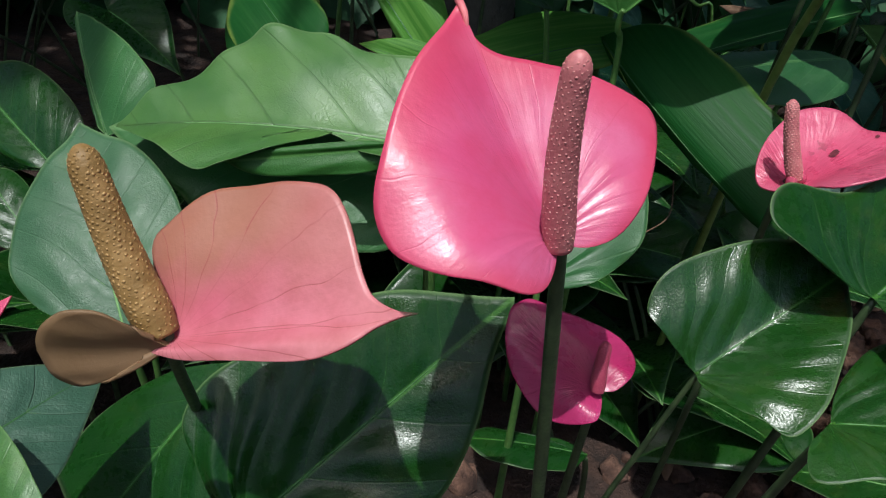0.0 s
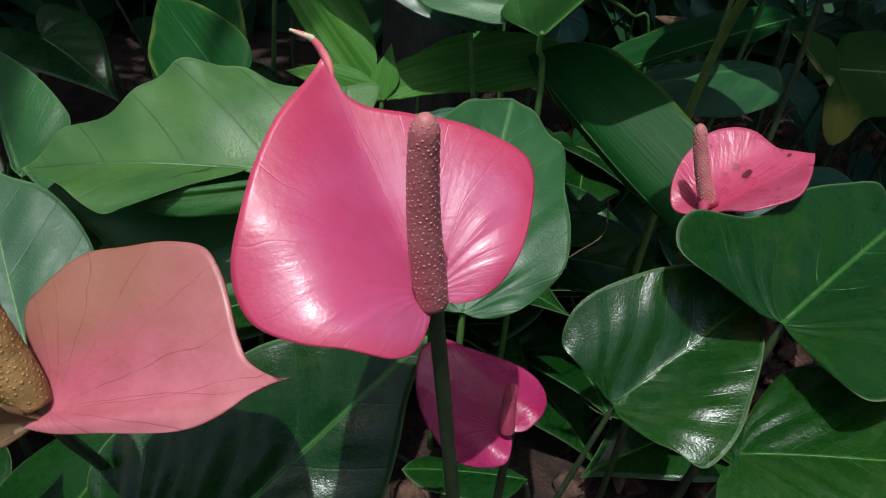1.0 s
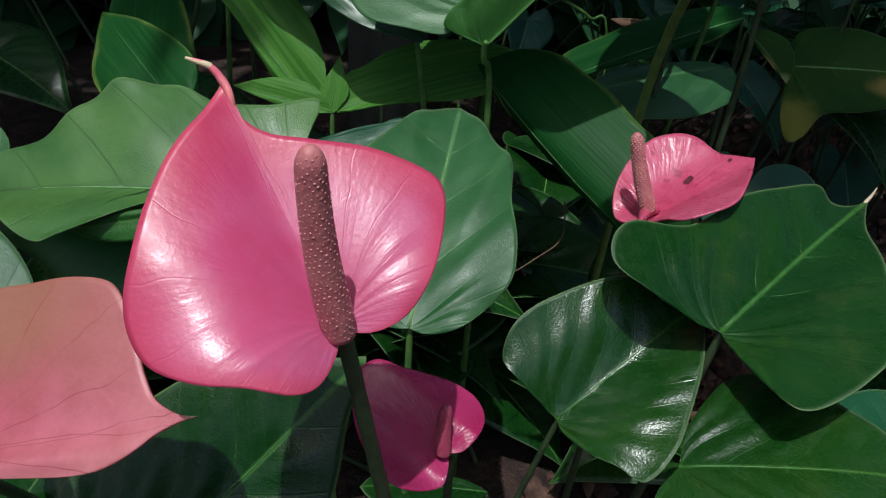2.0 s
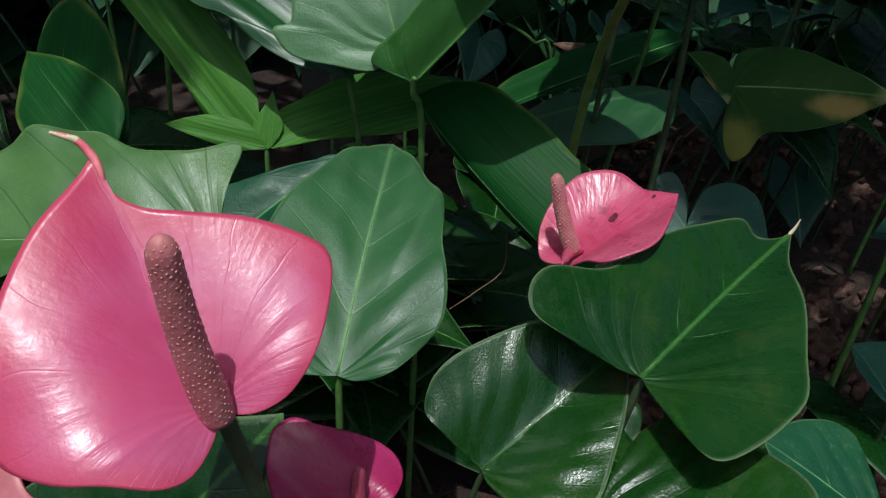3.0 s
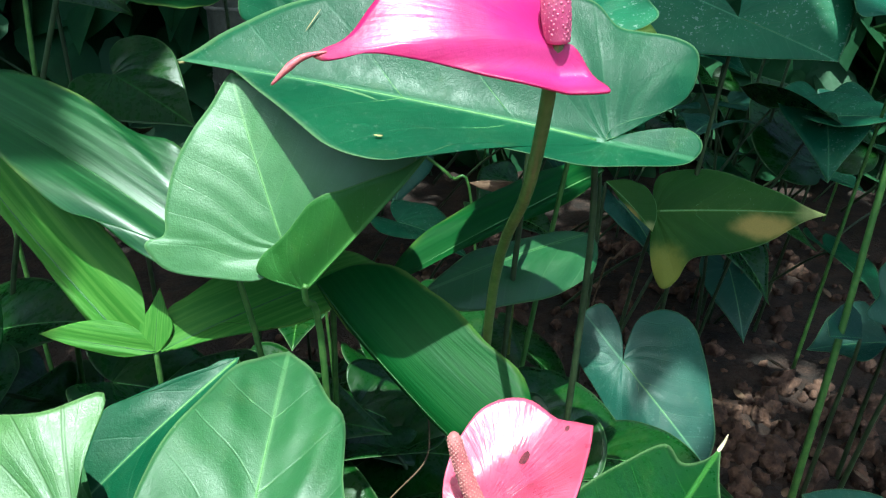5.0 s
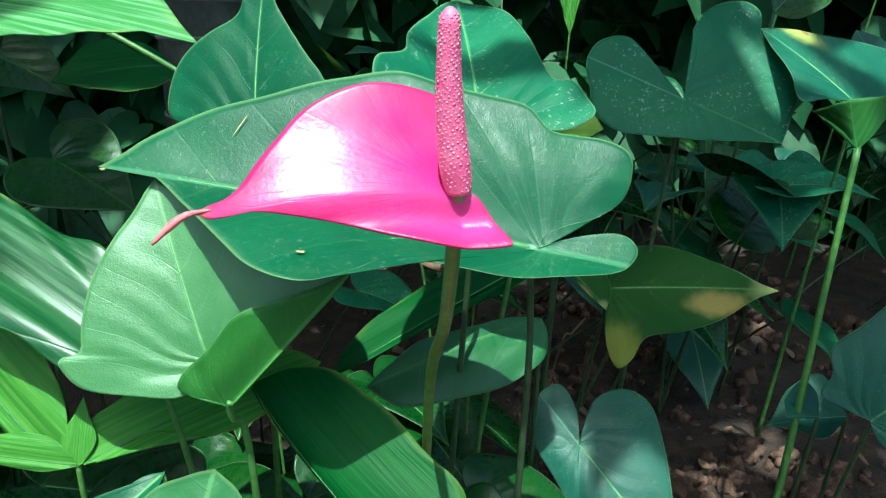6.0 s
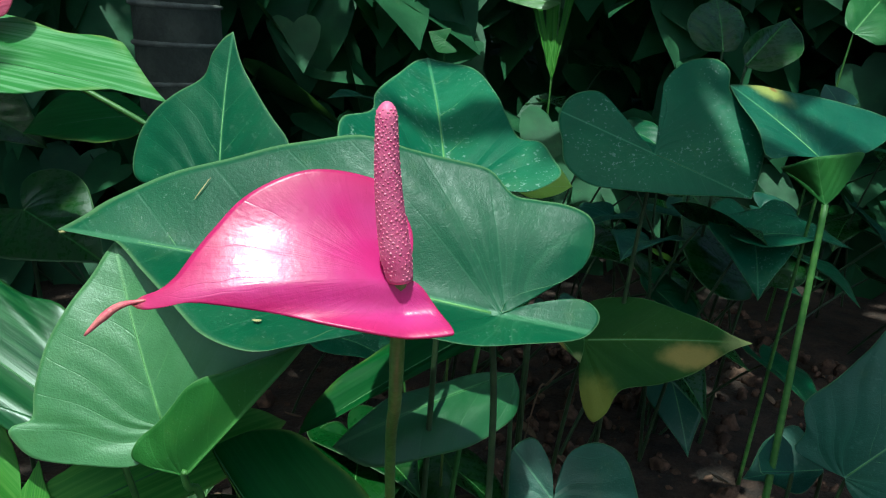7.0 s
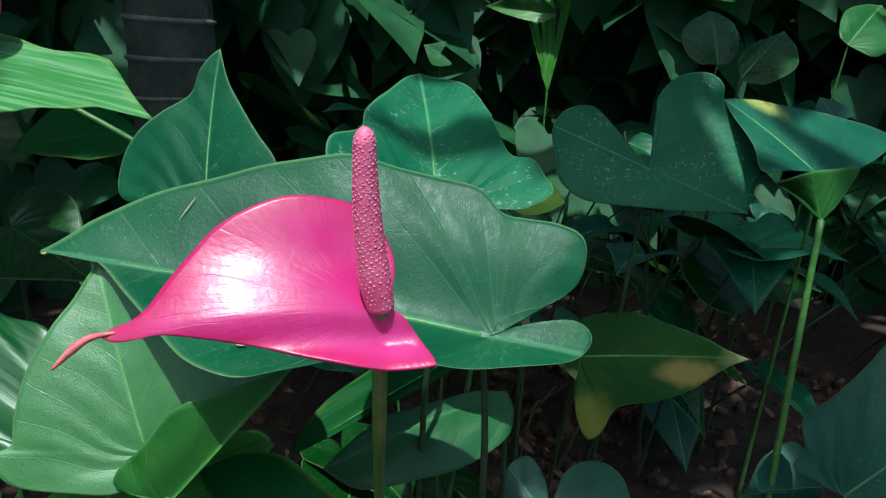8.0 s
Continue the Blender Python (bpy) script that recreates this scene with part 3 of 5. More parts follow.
def blemish(thing, shape, s, c, long, wide, turn, material, name, label, seed=0, lift=0.0009):
    """An irregular small mark lying on a blade; sizes in blade lengths."""
    rnd = random.Random(seed)
    bm = bmesh.new()
    ring = []
    for k in range(26):
        a = 2 * math.pi * k / 26
        r = 0.9 + 0.28 * noise.noise((2 * math.cos(a), 2 * math.sin(a), seed * 1.7)) + rnd.uniform(-0.06, 0.06)
        x, y = r * long * math.cos(a), r * wide * math.sin(a)
        ring.append(bm.verts.new(shape.at(s + x * math.cos(turn) - y * math.sin(turn), c + x * math.sin(turn) + y * math.cos(turn), lift)))
    mid = bm.verts.new(shape.at(s, c, lift + 0.0001))
    for a, b in zip(ring, ring[1:] + ring[:1]):
        bm.faces.new((mid, a, b))
    bm.transform(Matrix.Translation(-thing.location))
    part(name, bm, material, thing, label)


def spadix_parts(thing, inv, foot, tip, thick, top, skin, bud, rows, around, size=0.075, flat=0.9):
    """The spike in the middle of a flower, with its spiral of small buds."""
    foot, tip = Vector(foot), Vector(tip)
    way = tip - foot
    side = way.cross(Vector((0.2, 0.9, 0.3))).normalized()
    x = way.cross(side).normalized()

    def spot(f):
        p = foot.lerp(tip, f) + side * way.length * 0.025 * math.sin(math.pi * f)
        r = thick * (0.86 + 0.14 * min(1.0, f * 8)) + (top - thick) * max(0.0, f - 0.2) / 0.8
        cap = 1.6 * top / way.length
        if f > 1 - cap:
            r *= math.sqrt(max(0.0, 1 - ((f - 1 + cap) / cap) ** 2))
        return p, r

    bm = bmesh.new()
    rings = []
    steps = [0.02 * k for k in range(46)] + [0.92 + 0.01 * k for k in range(7)] + [0.985, 0.99, 0.995, 0.999]
    for f in steps:
        p, r = spot(f)
        rings.append([bm.verts.new(p + r * (math.cos(a) * side + math.sin(a) * x)) for a in (2 * math.pi * j / 18 for j in range(18))])
    for a, b in zip(rings, rings[1:]):
        for j in range(18):
            bm.faces.new((a[j], a[(j + 1) % 18], b[(j + 1) % 18], b[j]))
    bm.faces.new(rings[0][::-1])
    bm.faces.new(rings[-1])
    bmesh.ops.recalc_face_normals(bm, faces=bm.faces)
    bm.transform(inv)
    spike = part("spadix", bm, skin, thing)
    placed = []
    total = rows * around
    rnd = random.Random(total)
    for k in range(total):
        f = 0.02 + 0.95 * (k + 0.5) / total + rnd.uniform(-0.004, 0.004)
        if rnd.random() < 0.08 + 0.5 * max(0.0, f - 0.75):
            continue
        p, r = spot(f)
        a = k * 2.39996 + rnd.uniform(-0.05, 0.05)
        n = math.cos(a) * side + math.sin(a) * x
        b = thick * size * rnd.uniform(0.7, 1.25)
        placed.append((BALL, inv @ Matrix.Translation(p + n * r * 0.98) @ n.to_track_quat("Z", "Y").to_matrix().to_4x4() @ Matrix.Diagonal((b, b, b * flat, 1))))
    scattered("bud", placed, bud, spike)
    return spike


def flower(name, shape, material, label, spadix, stem_line, stem_mat, thick, top, skin, bud, stem_radius=0.003, seed=1, wave=0.004, tail=None, tail_radius=(0.0042, 0.0034, 0.0022, 0.0008), tail_mat=None, horn=None, buds=(22, 11, 0.075, 0.9), lobe=None, roll=0.012, throat=0.0, quilt=0.0):
    thing = new(name)
    thing.location = shape.base
    tagged(thing, label, "flower", "anthurium flowers")
    inv = Matrix.Translation(-shape.base)

    def add(kind, bm, mat, text=""):
        bm.transform(inv)
        return part(kind, bm, mat, thing, text)

    thicken(add("spathe", blade_mesh(shape, rings=32, wave=wave, seed=seed, roll=roll, throat=throat, quilt=quilt, phase=fan_phase), material), 0.0011)
    if lobe is not None:
        thicken(add("rolled_lobe", blade_mesh(SHAPE[lobe], wave=wave, seed=seed), SALMON_BACK, "lobe rolled over, brown-green outside"), 0.0011)
    if horn is not None:
        add("spathe_tip", tube([shape.at(0.86, 0.01, -0.0025), *horn], [0.0004, 0.0011, 0.0015, 0.0011, 0.0004], 8, 4), SPATHE_END, "pale rosy pointed end")
        add("tip_end", tube([Vector(horn[2]).lerp(Vector(horn[1]), 0.35), horn[2], Vector(horn[2]).lerp(Vector(horn[3]), 0.5), horn[3]], [0.0007, 0.00122, 0.0009, 0.00045], 8, 4), TIP_CREAM, "cream yellow withered end")
    if tail is not None:
        add("spathe_tail", tube(tail, tail_radius, 9, 4), tail_mat or material)
    if spadix is not None:
        spadix_parts(thing, inv, spadix[0], spadix[1], thick, top, skin, bud, *buds)
    add("stem", tube(stem_line, [stem_radius, stem_radius, stem_radius * 1.15, stem_radius * 1.3], 10, 6), stem_mat)
    return thing


# ---- shapes of the single leaves and spathes ----
SHAPE = {
    "f1": Blade((0.0505, 0.2039, 0.4918), (0.0116, 0.2538, 0.5510), (-0.859, -0.489, -0.152), (0.884, 0.397, 0.246), -0.03, 0.02, (0.12, 0.045),
        [(-0.09, 0.06), (-0.16, 0.17), (-0.15, 0.27), (-0.06, 0.40), (0.02, 0.53), (0.13, 0.63), (0.25, 0.65), (0.37, 0.62), (0.50, 0.54), (0.66, 0.42), (0.81, 0.27), (0.92, 0.10)],
        [(-0.03, 0.01), (-0.08, 0.11), (-0.07, 0.24), (0.03, 0.39), (0.19, 0.53), (0.31, 0.59), (0.41, 0.55), (0.56, 0.40), (0.67, 0.22), (0.76, 0.07), (0.87, 0.00)], 0.2, True),
    "f2": Blade((-0.0823, 0.2092, 0.4332), (0.0067, 0.1925, 0.4651), (-0.109, 0.724, 0.681), (-0.065, -0.948, -0.312), -0.03, 0.02, 0.03,
        [(-0.09, 0.34), (-0.01, 0.46), (0.15, 0.56), (0.34, 0.57), (0.51, 0.56), (0.65, 0.52), (0.72, 0.42), (0.76, 0.28), (0.79, 0.16), (0.83, 0.08), (0.92, 0.02)],
        [(-0.04, 0.02), (-0.10, 0.05), (0.05, 0.10), (0.28, 0.12), (0.57, 0.14), (0.72, 0.11), (0.84, 0.04), (0.92, 0.01)]),
    "f2l": Blade((-0.0799, 0.2070, 0.4299), (-0.1247, 0.1997, 0.4287), (0.040, -0.075, -0.996), (0.005, -0.199, 0.980), 0.05, 0, 0.03,
        [(0.10, 0.05), (0.26, 0.09), (0.43, 0.21), (0.62, 0.32), (0.80, 0.33), (0.93, 0.21)],
        [(0.16, 0.17), (0.30, 0.33), (0.50, 0.46), (0.70, 0.46), (0.88, 0.33), (0.97, 0.16)]),
    "f3": Blade((0.0958, 0.2497, 0.3862), (0.0567, 0.2907, 0.4007), (-0.634, -0.365, -0.682), (0.739, 0.664, 0.117), -0.04, 0.03, 0.08,
        [(-0.08, 0.07), (-0.15, 0.22), (-0.03, 0.37), (0.18, 0.47), (0.45, 0.45), (0.68, 0.37), (0.86, 0.23), (0.97, 0.08)],
        [(-0.08, 0.10), (-0.08, 0.29), (0.02, 0.46), (0.22, 0.53), (0.48, 0.46), (0.75, 0.28), (0.95, 0.17)]),
    "f4": Blade((0.2127, 0.3662, 0.4460), (0.2805, 0.3903, 0.4713), (-0.421, 0.849, 0.319), (0.148, -0.883, 0.446), -0.03, 0.02, (-0.08, 0.03),
        [(-0.10, 0.04), (-0.15, 0.18), (-0.05, 0.35), (0.17, 0.50), (0.45, 0.60), (0.65, 0.57), (0.82, 0.44), (0.88, 0.24), (0.95, 0.11)],
        [(-0.08, 0.04), (-0.02, 0.22), (0.01, 0.47), (0.17, 0.57), (0.36, 0.56), (0.63, 0.37), (0.89, 0.11)], 0.14),
    "f5": Blade((0.2359, 0.3741, 0.6680), (0.1452, 0.3798, 0.6634), (-0.015, -0.766, -0.642), (-0.005, 0.592, 0.806), 0.1, 0.03, (-0.06, -0.02),
        [(-0.07, 0.02), (-0.15, 0.13), (-0.18, 0.23), (-0.16, 0.25), (-0.04, 0.25), (0.09, 0.23), (0.26, 0.18), (0.45, 0.12), (0.65, 0.07), (0.79, 0.04), (0.89, 0.04), (0.96, 0.03)],
        [(-0.04, 0.03), (-0.08, 0.17), (-0.07, 0.27), (-0.01, 0.40), (0.11, 0.44), (0.28, 0.45), (0.42, 0.42), (0.57, 0.35), (0.68, 0.25), (0.76, 0.16), (0.83, 0.07), (0.89, 0.03), (0.95, 0.02)], 0.3),
    "A": Blade((0.0138, 0.4150, 0.4228), (-0.2013, 0.4679, 0.3940), (-0.313, -0.949, -0.046), (0.132, 0.745, 0.654), 0.05, 0.0, 0.02,
        [(0.05, 0.06), (0.15, 0.09), (0.25, 0.02), (0.35, 0.00), (0.44, 0.04), (0.46, 0.15), (0.48, 0.22), (0.54, 0.25), (0.65, 0.21), (0.84, 0.08)],
        [(-0.00, 0.06), (-0.01, 0.18), (-0.01, 0.35), (0.11, 0.28), (0.26, 0.29), (0.38, 0.34), (0.48, 0.36), (0.58, 0.355), (0.65, 0.32), (0.71, 0.26), (0.79, 0.19), (0.92, 0.13), (0.98, 0.05)]),
    "Af": Blade((-0.0069, 0.4098, 0.4251), (-0.1111, 0.4051, 0.4067), (0.065, -0.450, -0.750), (-0.177, 0.163, 0.962), 0.0, 0.0, 0.02,
        [(0.06, 0.10), (0.20, 0.15), (0.55, 0.14), (0.84, 0.10)],
        [(0.15, 0.05), (0.49, 0.06), (0.87, 0.04)]),
    "A2": Blade((0.0153, 0.4646, 0.3725), (-0.2193, 0.4965, 0.3802), (-0.123, -0.742, -0.659), (0.137, 0.914, 0.381), 0.02, 0.0, 0.02,
        [(0.06, 0.21), (0.21, 0.27), (0.40, 0.33), (0.57, 0.31), (0.70, 0.19), (0.85, 0.11)],
        [(0.16, 0.26), (0.52, 0.23), (0.85, 0.12)]),
    "B": Blade((-0.1632, 0.3524, 0.3060), (-0.2271, 0.4700, 0.3937), (-0.914, -0.274, -0.298), (0.917, 0.329, 0.226), 0.04, 0.0, 0.02,
        [(0.03, 0.09), (0.12, 0.19), (0.24, 0.30), (0.38, 0.36), (0.52, 0.34), (0.70, 0.26), (0.83, 0.16), (0.92, 0.06)],
        [(-0.01, 0.10), (0.07, 0.21), (0.28, 0.30), (0.45, 0.32), (0.62, 0.29), (0.79, 0.21), (0.90, 0.09)]),
    "C": Blade((0.0858, 0.3728, 0.3612), (0.1293, 0.5438, 0.4375), (-0.962, 0.141, 0.234), (0.939, -0.308, 0.155), 0.04, 0.0, 0.02,
        [(-0.01, 0.05), (-0.01, 0.12), (0.08, 0.22), (0.23, 0.31), (0.38, 0.35), (0.55, 0.33), (0.73, 0.26), (0.89, 0.18), (0.97, 0.09)],
        [(-0.01, 0.07), (0.02, 0.17), (0.11, 0.24), (0.21, 0.30), (0.34, 0.30), (0.51, 0.26), (0.71, 0.24), (0.79, 0.18), (0.91, 0.10)]),
    "Dk": Blade((-0.0639, 0.2366, 0.2914), (0.0597, 0.3074, 0.3937), (-0.678, 0.400, 0.490), (0.708, -0.451, -0.543), -0.01, 0.0, 0.02,
        [(-0.03, 0.11), (0.01, 0.26), (0.04, 0.36), (0.10, 0.41), (0.19, 0.43), (0.28, 0.42), (0.41, 0.39), (0.61, 0.34), (0.70, 0.30), (0.78, 0.24), (0.87, 0.14), (0.94, 0.06)],
        [(0.02, 0.08), (0.11, 0.17), (0.24, 0.24), (0.43, 0.30), (0.58, 0.26), (0.72, 0.18), (0.83, 0.10), (0.92, 0.05), (0.98, 0.02)]),
    "D2": Blade((-0.0883, 0.3220, 0.3219), (-0.1659, 0.2653, 0.2226), (0.707, -0.689, -0.159), (-0.663, 0.743, 0.093), 0.03, 0.0, 0.02,
        [(0.03, 0.19), (0.16, 0.37), (0.33, 0.45), (0.57, 0.41), (0.80, 0.27)],
        [(0.24, 0.22), (0.54, 0.36), (0.80, 0.41), (1.03, 0.33), (1.06, 0.19)]),
    "E": facing((-0.1821, 0.2043, 0.3537), (-0.1447, 0.2895, 0.3423), (0.15, -0.50, 0.85), HEART_HALF, 0.85, 0.12),
    "G0": Blade((-0.1334, 0.1695, 0.3564), (-0.1649, 0.2196, 0.3767), (-0.782, -0.263, -0.565), (0.810, 0.306, 0.500), 0.03, 0.0, 0.02,
        [(0.26, 0.33), (0.65, 0.35), (0.90, 0.22)],
        [(-0.02, 0.23), (0.17, 0.27), (0.42, 0.24), (0.73, 0.15)]),
    "R": Blade((0.1559, 0.2856, 0.3707), (0.2379, 0.3259, 0.4169), (-0.645, 0.300, 0.570), (0.160, -0.830, -0.025), 0.04, 0.0, (0.05, 0.05),
        [(0.01, 0.13), (0.00, 0.35), (0.03, 0.47), (0.15, 0.56), (0.30, 0.58), (0.49, 0.54), (0.66, 0.47), (0.82, 0.36), (0.94, 0.23)],
        [(0.00, 0.11), (0.06, 0.33), (0.15, 0.51), (0.21, 0.66), (0.31, 0.68), (0.45, 0.63), (0.58, 0.53), (0.72, 0.40), (0.86, 0.23)]),
    "S": Blade((0.2277, 0.2862, 0.4260), (0.3578, 0.3873, 0.4476), (-0.652, 0.446, 0.616), (0.562, -0.782, 0.271), 0.03, 0.0, 0.02,
        [(-0.02, 0.07), (-0.08, 0.18), (-0.11, 0.30), (-0.09, 0.38), (-0.02, 0.43), (0.07, 0.42), (0.19, 0.32), (0.31, 0.29), (0.47, 0.28), (0.66, 0.23), (0.84, 0.16), (0.83, 0.08), (0.91, 0.02)],
        [(-0.04, 0.07), (-0.12, 0.19), (-0.17, 0.29), (-0.16, 0.34), (-0.09, 0.38), (0.03, 0.41), (0.16, 0.41), (0.34, 0.33), (0.56, 0.22), (0.77, 0.09)]),
    "U": Blade((0.1980, 0.2369, 0.3894), (0.2827, 0.2107, 0.4092), (0.271, 0.956, 0.109), (-0.282, -0.957, -0.066), 0.03, 0.0, 0.02,
        [(0.03, 0.17), (0.11, 0.34), (0.24, 0.54), (0.39, 0.62), (0.56, 0.60), (0.73, 0.47), (0.86, 0.35), (0.96, 0.24), (1.00, 0.12)],
        [(-0.12, 0.19), (-0.10, 0.38), (0.17, 0.34), (0.34, 0.41), (0.57, 0.37), (0.80, 0.22)]),
    "U2": Blade((0.3964, 0.2768, 0.3116), (0.3378, 0.3254, 0.3394), (-0.689, -0.660, -0.299), (0.679, 0.708, 0.194), 0.03, 0.0, 0.02,
        [(0.11, 0.26), (0.33, 0.36), (0.65, 0.23), (0.87, 0.12)],
        [(0.33, 0.48), (0.55, 0.58), (0.78, 0.42), (0.94, 0.20)]),
    "F": Blade((0.1306, 0.5571, 0.5107), (0.1041, 0.6211, 0.6111), (-0.973, -0.048, -0.226), (0.897, -0.225, 0.380), 0.04, 0.0, 0.02,
        [(-0.04, 0.04), (-0.14, 0.17), (-0.06, 0.39), (0.05, 0.61), (0.18, 0.68), (0.23, 0.66), (0.24, 0.57), (0.37, 0.52), (0.57, 0.42), (0.73, 0.28), (0.85, 0.15), (0.96, 0.05)],
        [(-0.00, 0.03), (0.04, 0.20), (0.05, 0.46), (0.08, 0.68), (0.17, 0.81), (0.28, 0.86), (0.54, 0.75), (0.72, 0.52), (0.86, 0.26), (0.95, 0.08)]),
    "Ff": Blade((0.1414, 0.5376, 0.4873), (0.222, 0.5198, 0.5845), (-0.594, 0.218, 0.75), (0.594, -0.218, -0.750), 0.02, 0.0, 0.02,
        [(-0.06, 0.12), (-0.13, 0.24), (-0.05, 0.28), (0.05, 0.27), (0.14, 0.265), (0.24, 0.27), (0.34, 0.275), (0.43, 0.25), (0.52, 0.20), (0.68, 0.12), (0.84, 0.04)],
        [(0.12, 0.02), (0.40, 0.01), (0.70, 0.01)]),
    "H": Blade((0.3344, 0.5263, 0.5816), (0.0703, 0.6299, 0.6176), (-0.369, -0.929, -0.036), (0.280, 0.413, 0.867), 0.02, 0.0, 0.02,
        [(-0.04, -0.03), (-0.10, -0.06), (-0.17, -0.08), (-0.21, -0.06), (-0.21, -0.02), (-0.16, 0.04), (-0.02, 0.11), (0.06, 0.14), (0.14, 0.15), (0.23, 0.16), (0.31, 0.19), (0.36, 0.25), (0.43, 0.31), (0.49, 0.31), (0.56, 0.28), (0.63, 0.22), (0.75, 0.11), (0.86, 0.01), (0.94, 0.00)],
        [(-0.01, 0.04), (-0.05, 0.07), (-0.12, 0.11), (-0.17, 0.17), (-0.18, 0.24), (-0.16, 0.28), (-0.10, 0.30), (-0.04, 0.30), (0.02, 0.30), (0.08, 0.35), (0.17, 0.36), (0.28, 0.36), (0.38, 0.36), (0.48, 0.33), (0.58, 0.30), (0.68, 0.25), (0.80, 0.19), (0.91, 0.11), (0.96, 0.05)]),
    "J": Blade((0.1695, 0.6543, 0.6356), (0.1848, 0.7073, 0.7394), (-0.874, 0.472, -0.112), (0.850, -0.509, 0.135), 0.03, 0.0, 0.02,
        [(0.00, 0.25), (0.05, 0.51), (0.14, 0.59), (0.35, 0.57), (0.49, 0.48), (0.60, 0.33), (0.71, 0.16), (0.86, 0.12), (0.96, 0.06)],
        [(-0.01, 0.25), (0.10, 0.47), (0.27, 0.44), (0.42, 0.33), (0.66, 0.16), (0.82, 0.07)]),
    "M": Blade((0.3335, 0.6484, 0.6298), (0.3633, 0.8333, 0.7149), (-0.828, -0.119, 0.548), (0.924, -0.272, 0.267), 0.03, 0.0, 0.02,
        [(-0.15, 0.25), (-0.12, 0.43), (-0.01, 0.48), (0.10, 0.46), (0.25, 0.34), (0.36, 0.32), (0.62, 0.21), (0.90, 0.08)],
        [(-0.01, 0.15), (-0.07, 0.29), (-0.01, 0.43), (0.09, 0.42), (0.20, 0.39), (0.25, 0.31), (0.39, 0.28), (0.57, 0.27), (0.77, 0.21), (0.94, 0.11)]),
    "M2": Blade((0.4170, 0.7380, 0.6104), (0.4667, 0.7109, 0.6153), (0.218, 0.547, 0.808), (-0.412, -0.826, -0.384), 0.0, 0.0, 0.02,
        [(0.33, 0.41), (0.74, 0.37)],
        [(0.38, 0.28), (0.73, 0.23)]),
    "N": Blade((0.6165, 0.8254, 0.6192), (0.6981, 0.7618, 0.5829), (0.592, 0.343, 0.730), (-0.580, -0.316, -0.751), 0.02, 0.0, 0.02,
        [(-0.05, 0.20), (-0.11, 0.52), (-0.25, 0.74), (-0.18, 1.08), (0.05, 1.25), (0.26, 1.19), (0.36, 0.98), (0.57, 0.87), (0.74, 0.75), (0.90, 0.56), (0.97, 0.26)],
        [(-0.20, -0.06), (-0.48, -0.25), (-0.78, -0.37), (-1.01, -0.19), (-1.02, 0.06), (-0.86, 0.30), (-0.72, 0.50), (-0.43, 0.58), (-0.06, 0.47), (0.38, 0.30), (0.76, 0.11)]),
    "O": Blade((0.7494, 0.7358, 0.6307), (0.7110, 0.8446, 0.6915), (-0.955, -0.240, -0.173), (0.956, 0.260, 0.138), 0.02, 0.0, 0.02,
        [(0.08, 0.26), (0.17, 0.43), (0.39, 0.29), (0.73, 0.15)],
        [(-0.05, 0.22), (-0.11, 0.42), (-0.06, 0.78), (0.06, 1.14), (0.24, 1.06), (0.47, 0.79), (0.72, 0.47), (0.90, 0.24)]),
    "Of": Blade((0.7484, 0.7151, 0.5855), (0.7352, 0.7246, 0.6338), (-0.890, 0.334, -0.310), (0.952, -0.116, 0.284), -0.03, 0.0, 0.02,
        [(0.47, 0.24), (1.22, 0.90), (1.15, 0.46)],
        [(0.23, 0.40), (0.77, 0.98), (0.90, 0.51)]),
    "P": Blade((0.7557, 0.6274, 0.3260), (0.8475, 0.5953, 0.4321), (-0.422, 0.700, 0.576), (0.221, -0.864, -0.452), 0.03, 0.0, 0.02,
        [(-0.08, 0.15), (-0.13, 0.33), (0.02, 0.39), (0.15, 0.54), (0.42, 0.54), (0.73, 0.57), (0.98, 0.60), (1.08, 0.37)],
        [(-0.04, 0.07), (-0.04, 0.22), (0.09, 0.43), (0.52, 0.37)]),
    "P2": Blade((0.7508, 0.6857, 0.2934), (0.7018, 0.6816, 0.3038), (0.043, -0.982, -0.185), (0.068, 0.778, 0.624), 0.02, 0.0, 0.02,
        [(0.34, 0.09), (0.96, 0.05)],
        [(-0.22, 0.57), (0.12, 0.85), (1.03, 0.25)]),
    "Q": Blade((0.5651, 0.8409, 0.3965), (0.7446, 0.7753, 0.4059), (0.204, 0.661, 0.722), (-0.175, -0.593, -0.786), 0.04, 0.0, 0.02,
        [(-0.02, 0.13), (0.04, 0.25), (0.27, 0.28), (0.50, 0.22), (0.73, 0.12), (0.89, 0.04)],
        [(-0.04, 0.14), (-0.04, 0.34), (0.02, 0.49), (0.11, 0.44), (0.20, 0.31), (0.43, 0.27), (0.63, 0.20), (0.85, 0.06)]),
    "T": Blade((0.4956, 0.7452, 0.2549), (0.5556, 0.6468, 0.1776), (0.899, 0.294, 0.324), (-0.769, 0.032, -0.638), 0.03, 0.0, 0.02,
        [(-0.13, 0.17), (-0.21, 0.38), (-0.14, 0.62), (0.08, 0.72), (0.36, 0.59), (0.68, 0.37), (0.89, 0.20)],
        [(-0.22, -0.16), (-0.47, -0.19), (-0.50, 0.03), (-0.31, 0.26), (0.05, 0.32), (0.37, 0.35), (0.70, 0.26), (0.93, 0.11)]),
    "V1": Blade((0.4331, 0.7348, 0.4228), (0.2475, 0.6730, 0.4044), (0.296, -0.691, -0.660), (-0.320, 0.946, 0.047), 0.03, 0.0, 0.02,
        [(0.06, 0.14), (0.17, 0.23), (0.43, 0.26), (0.69, 0.22), (0.91, 0.15)],
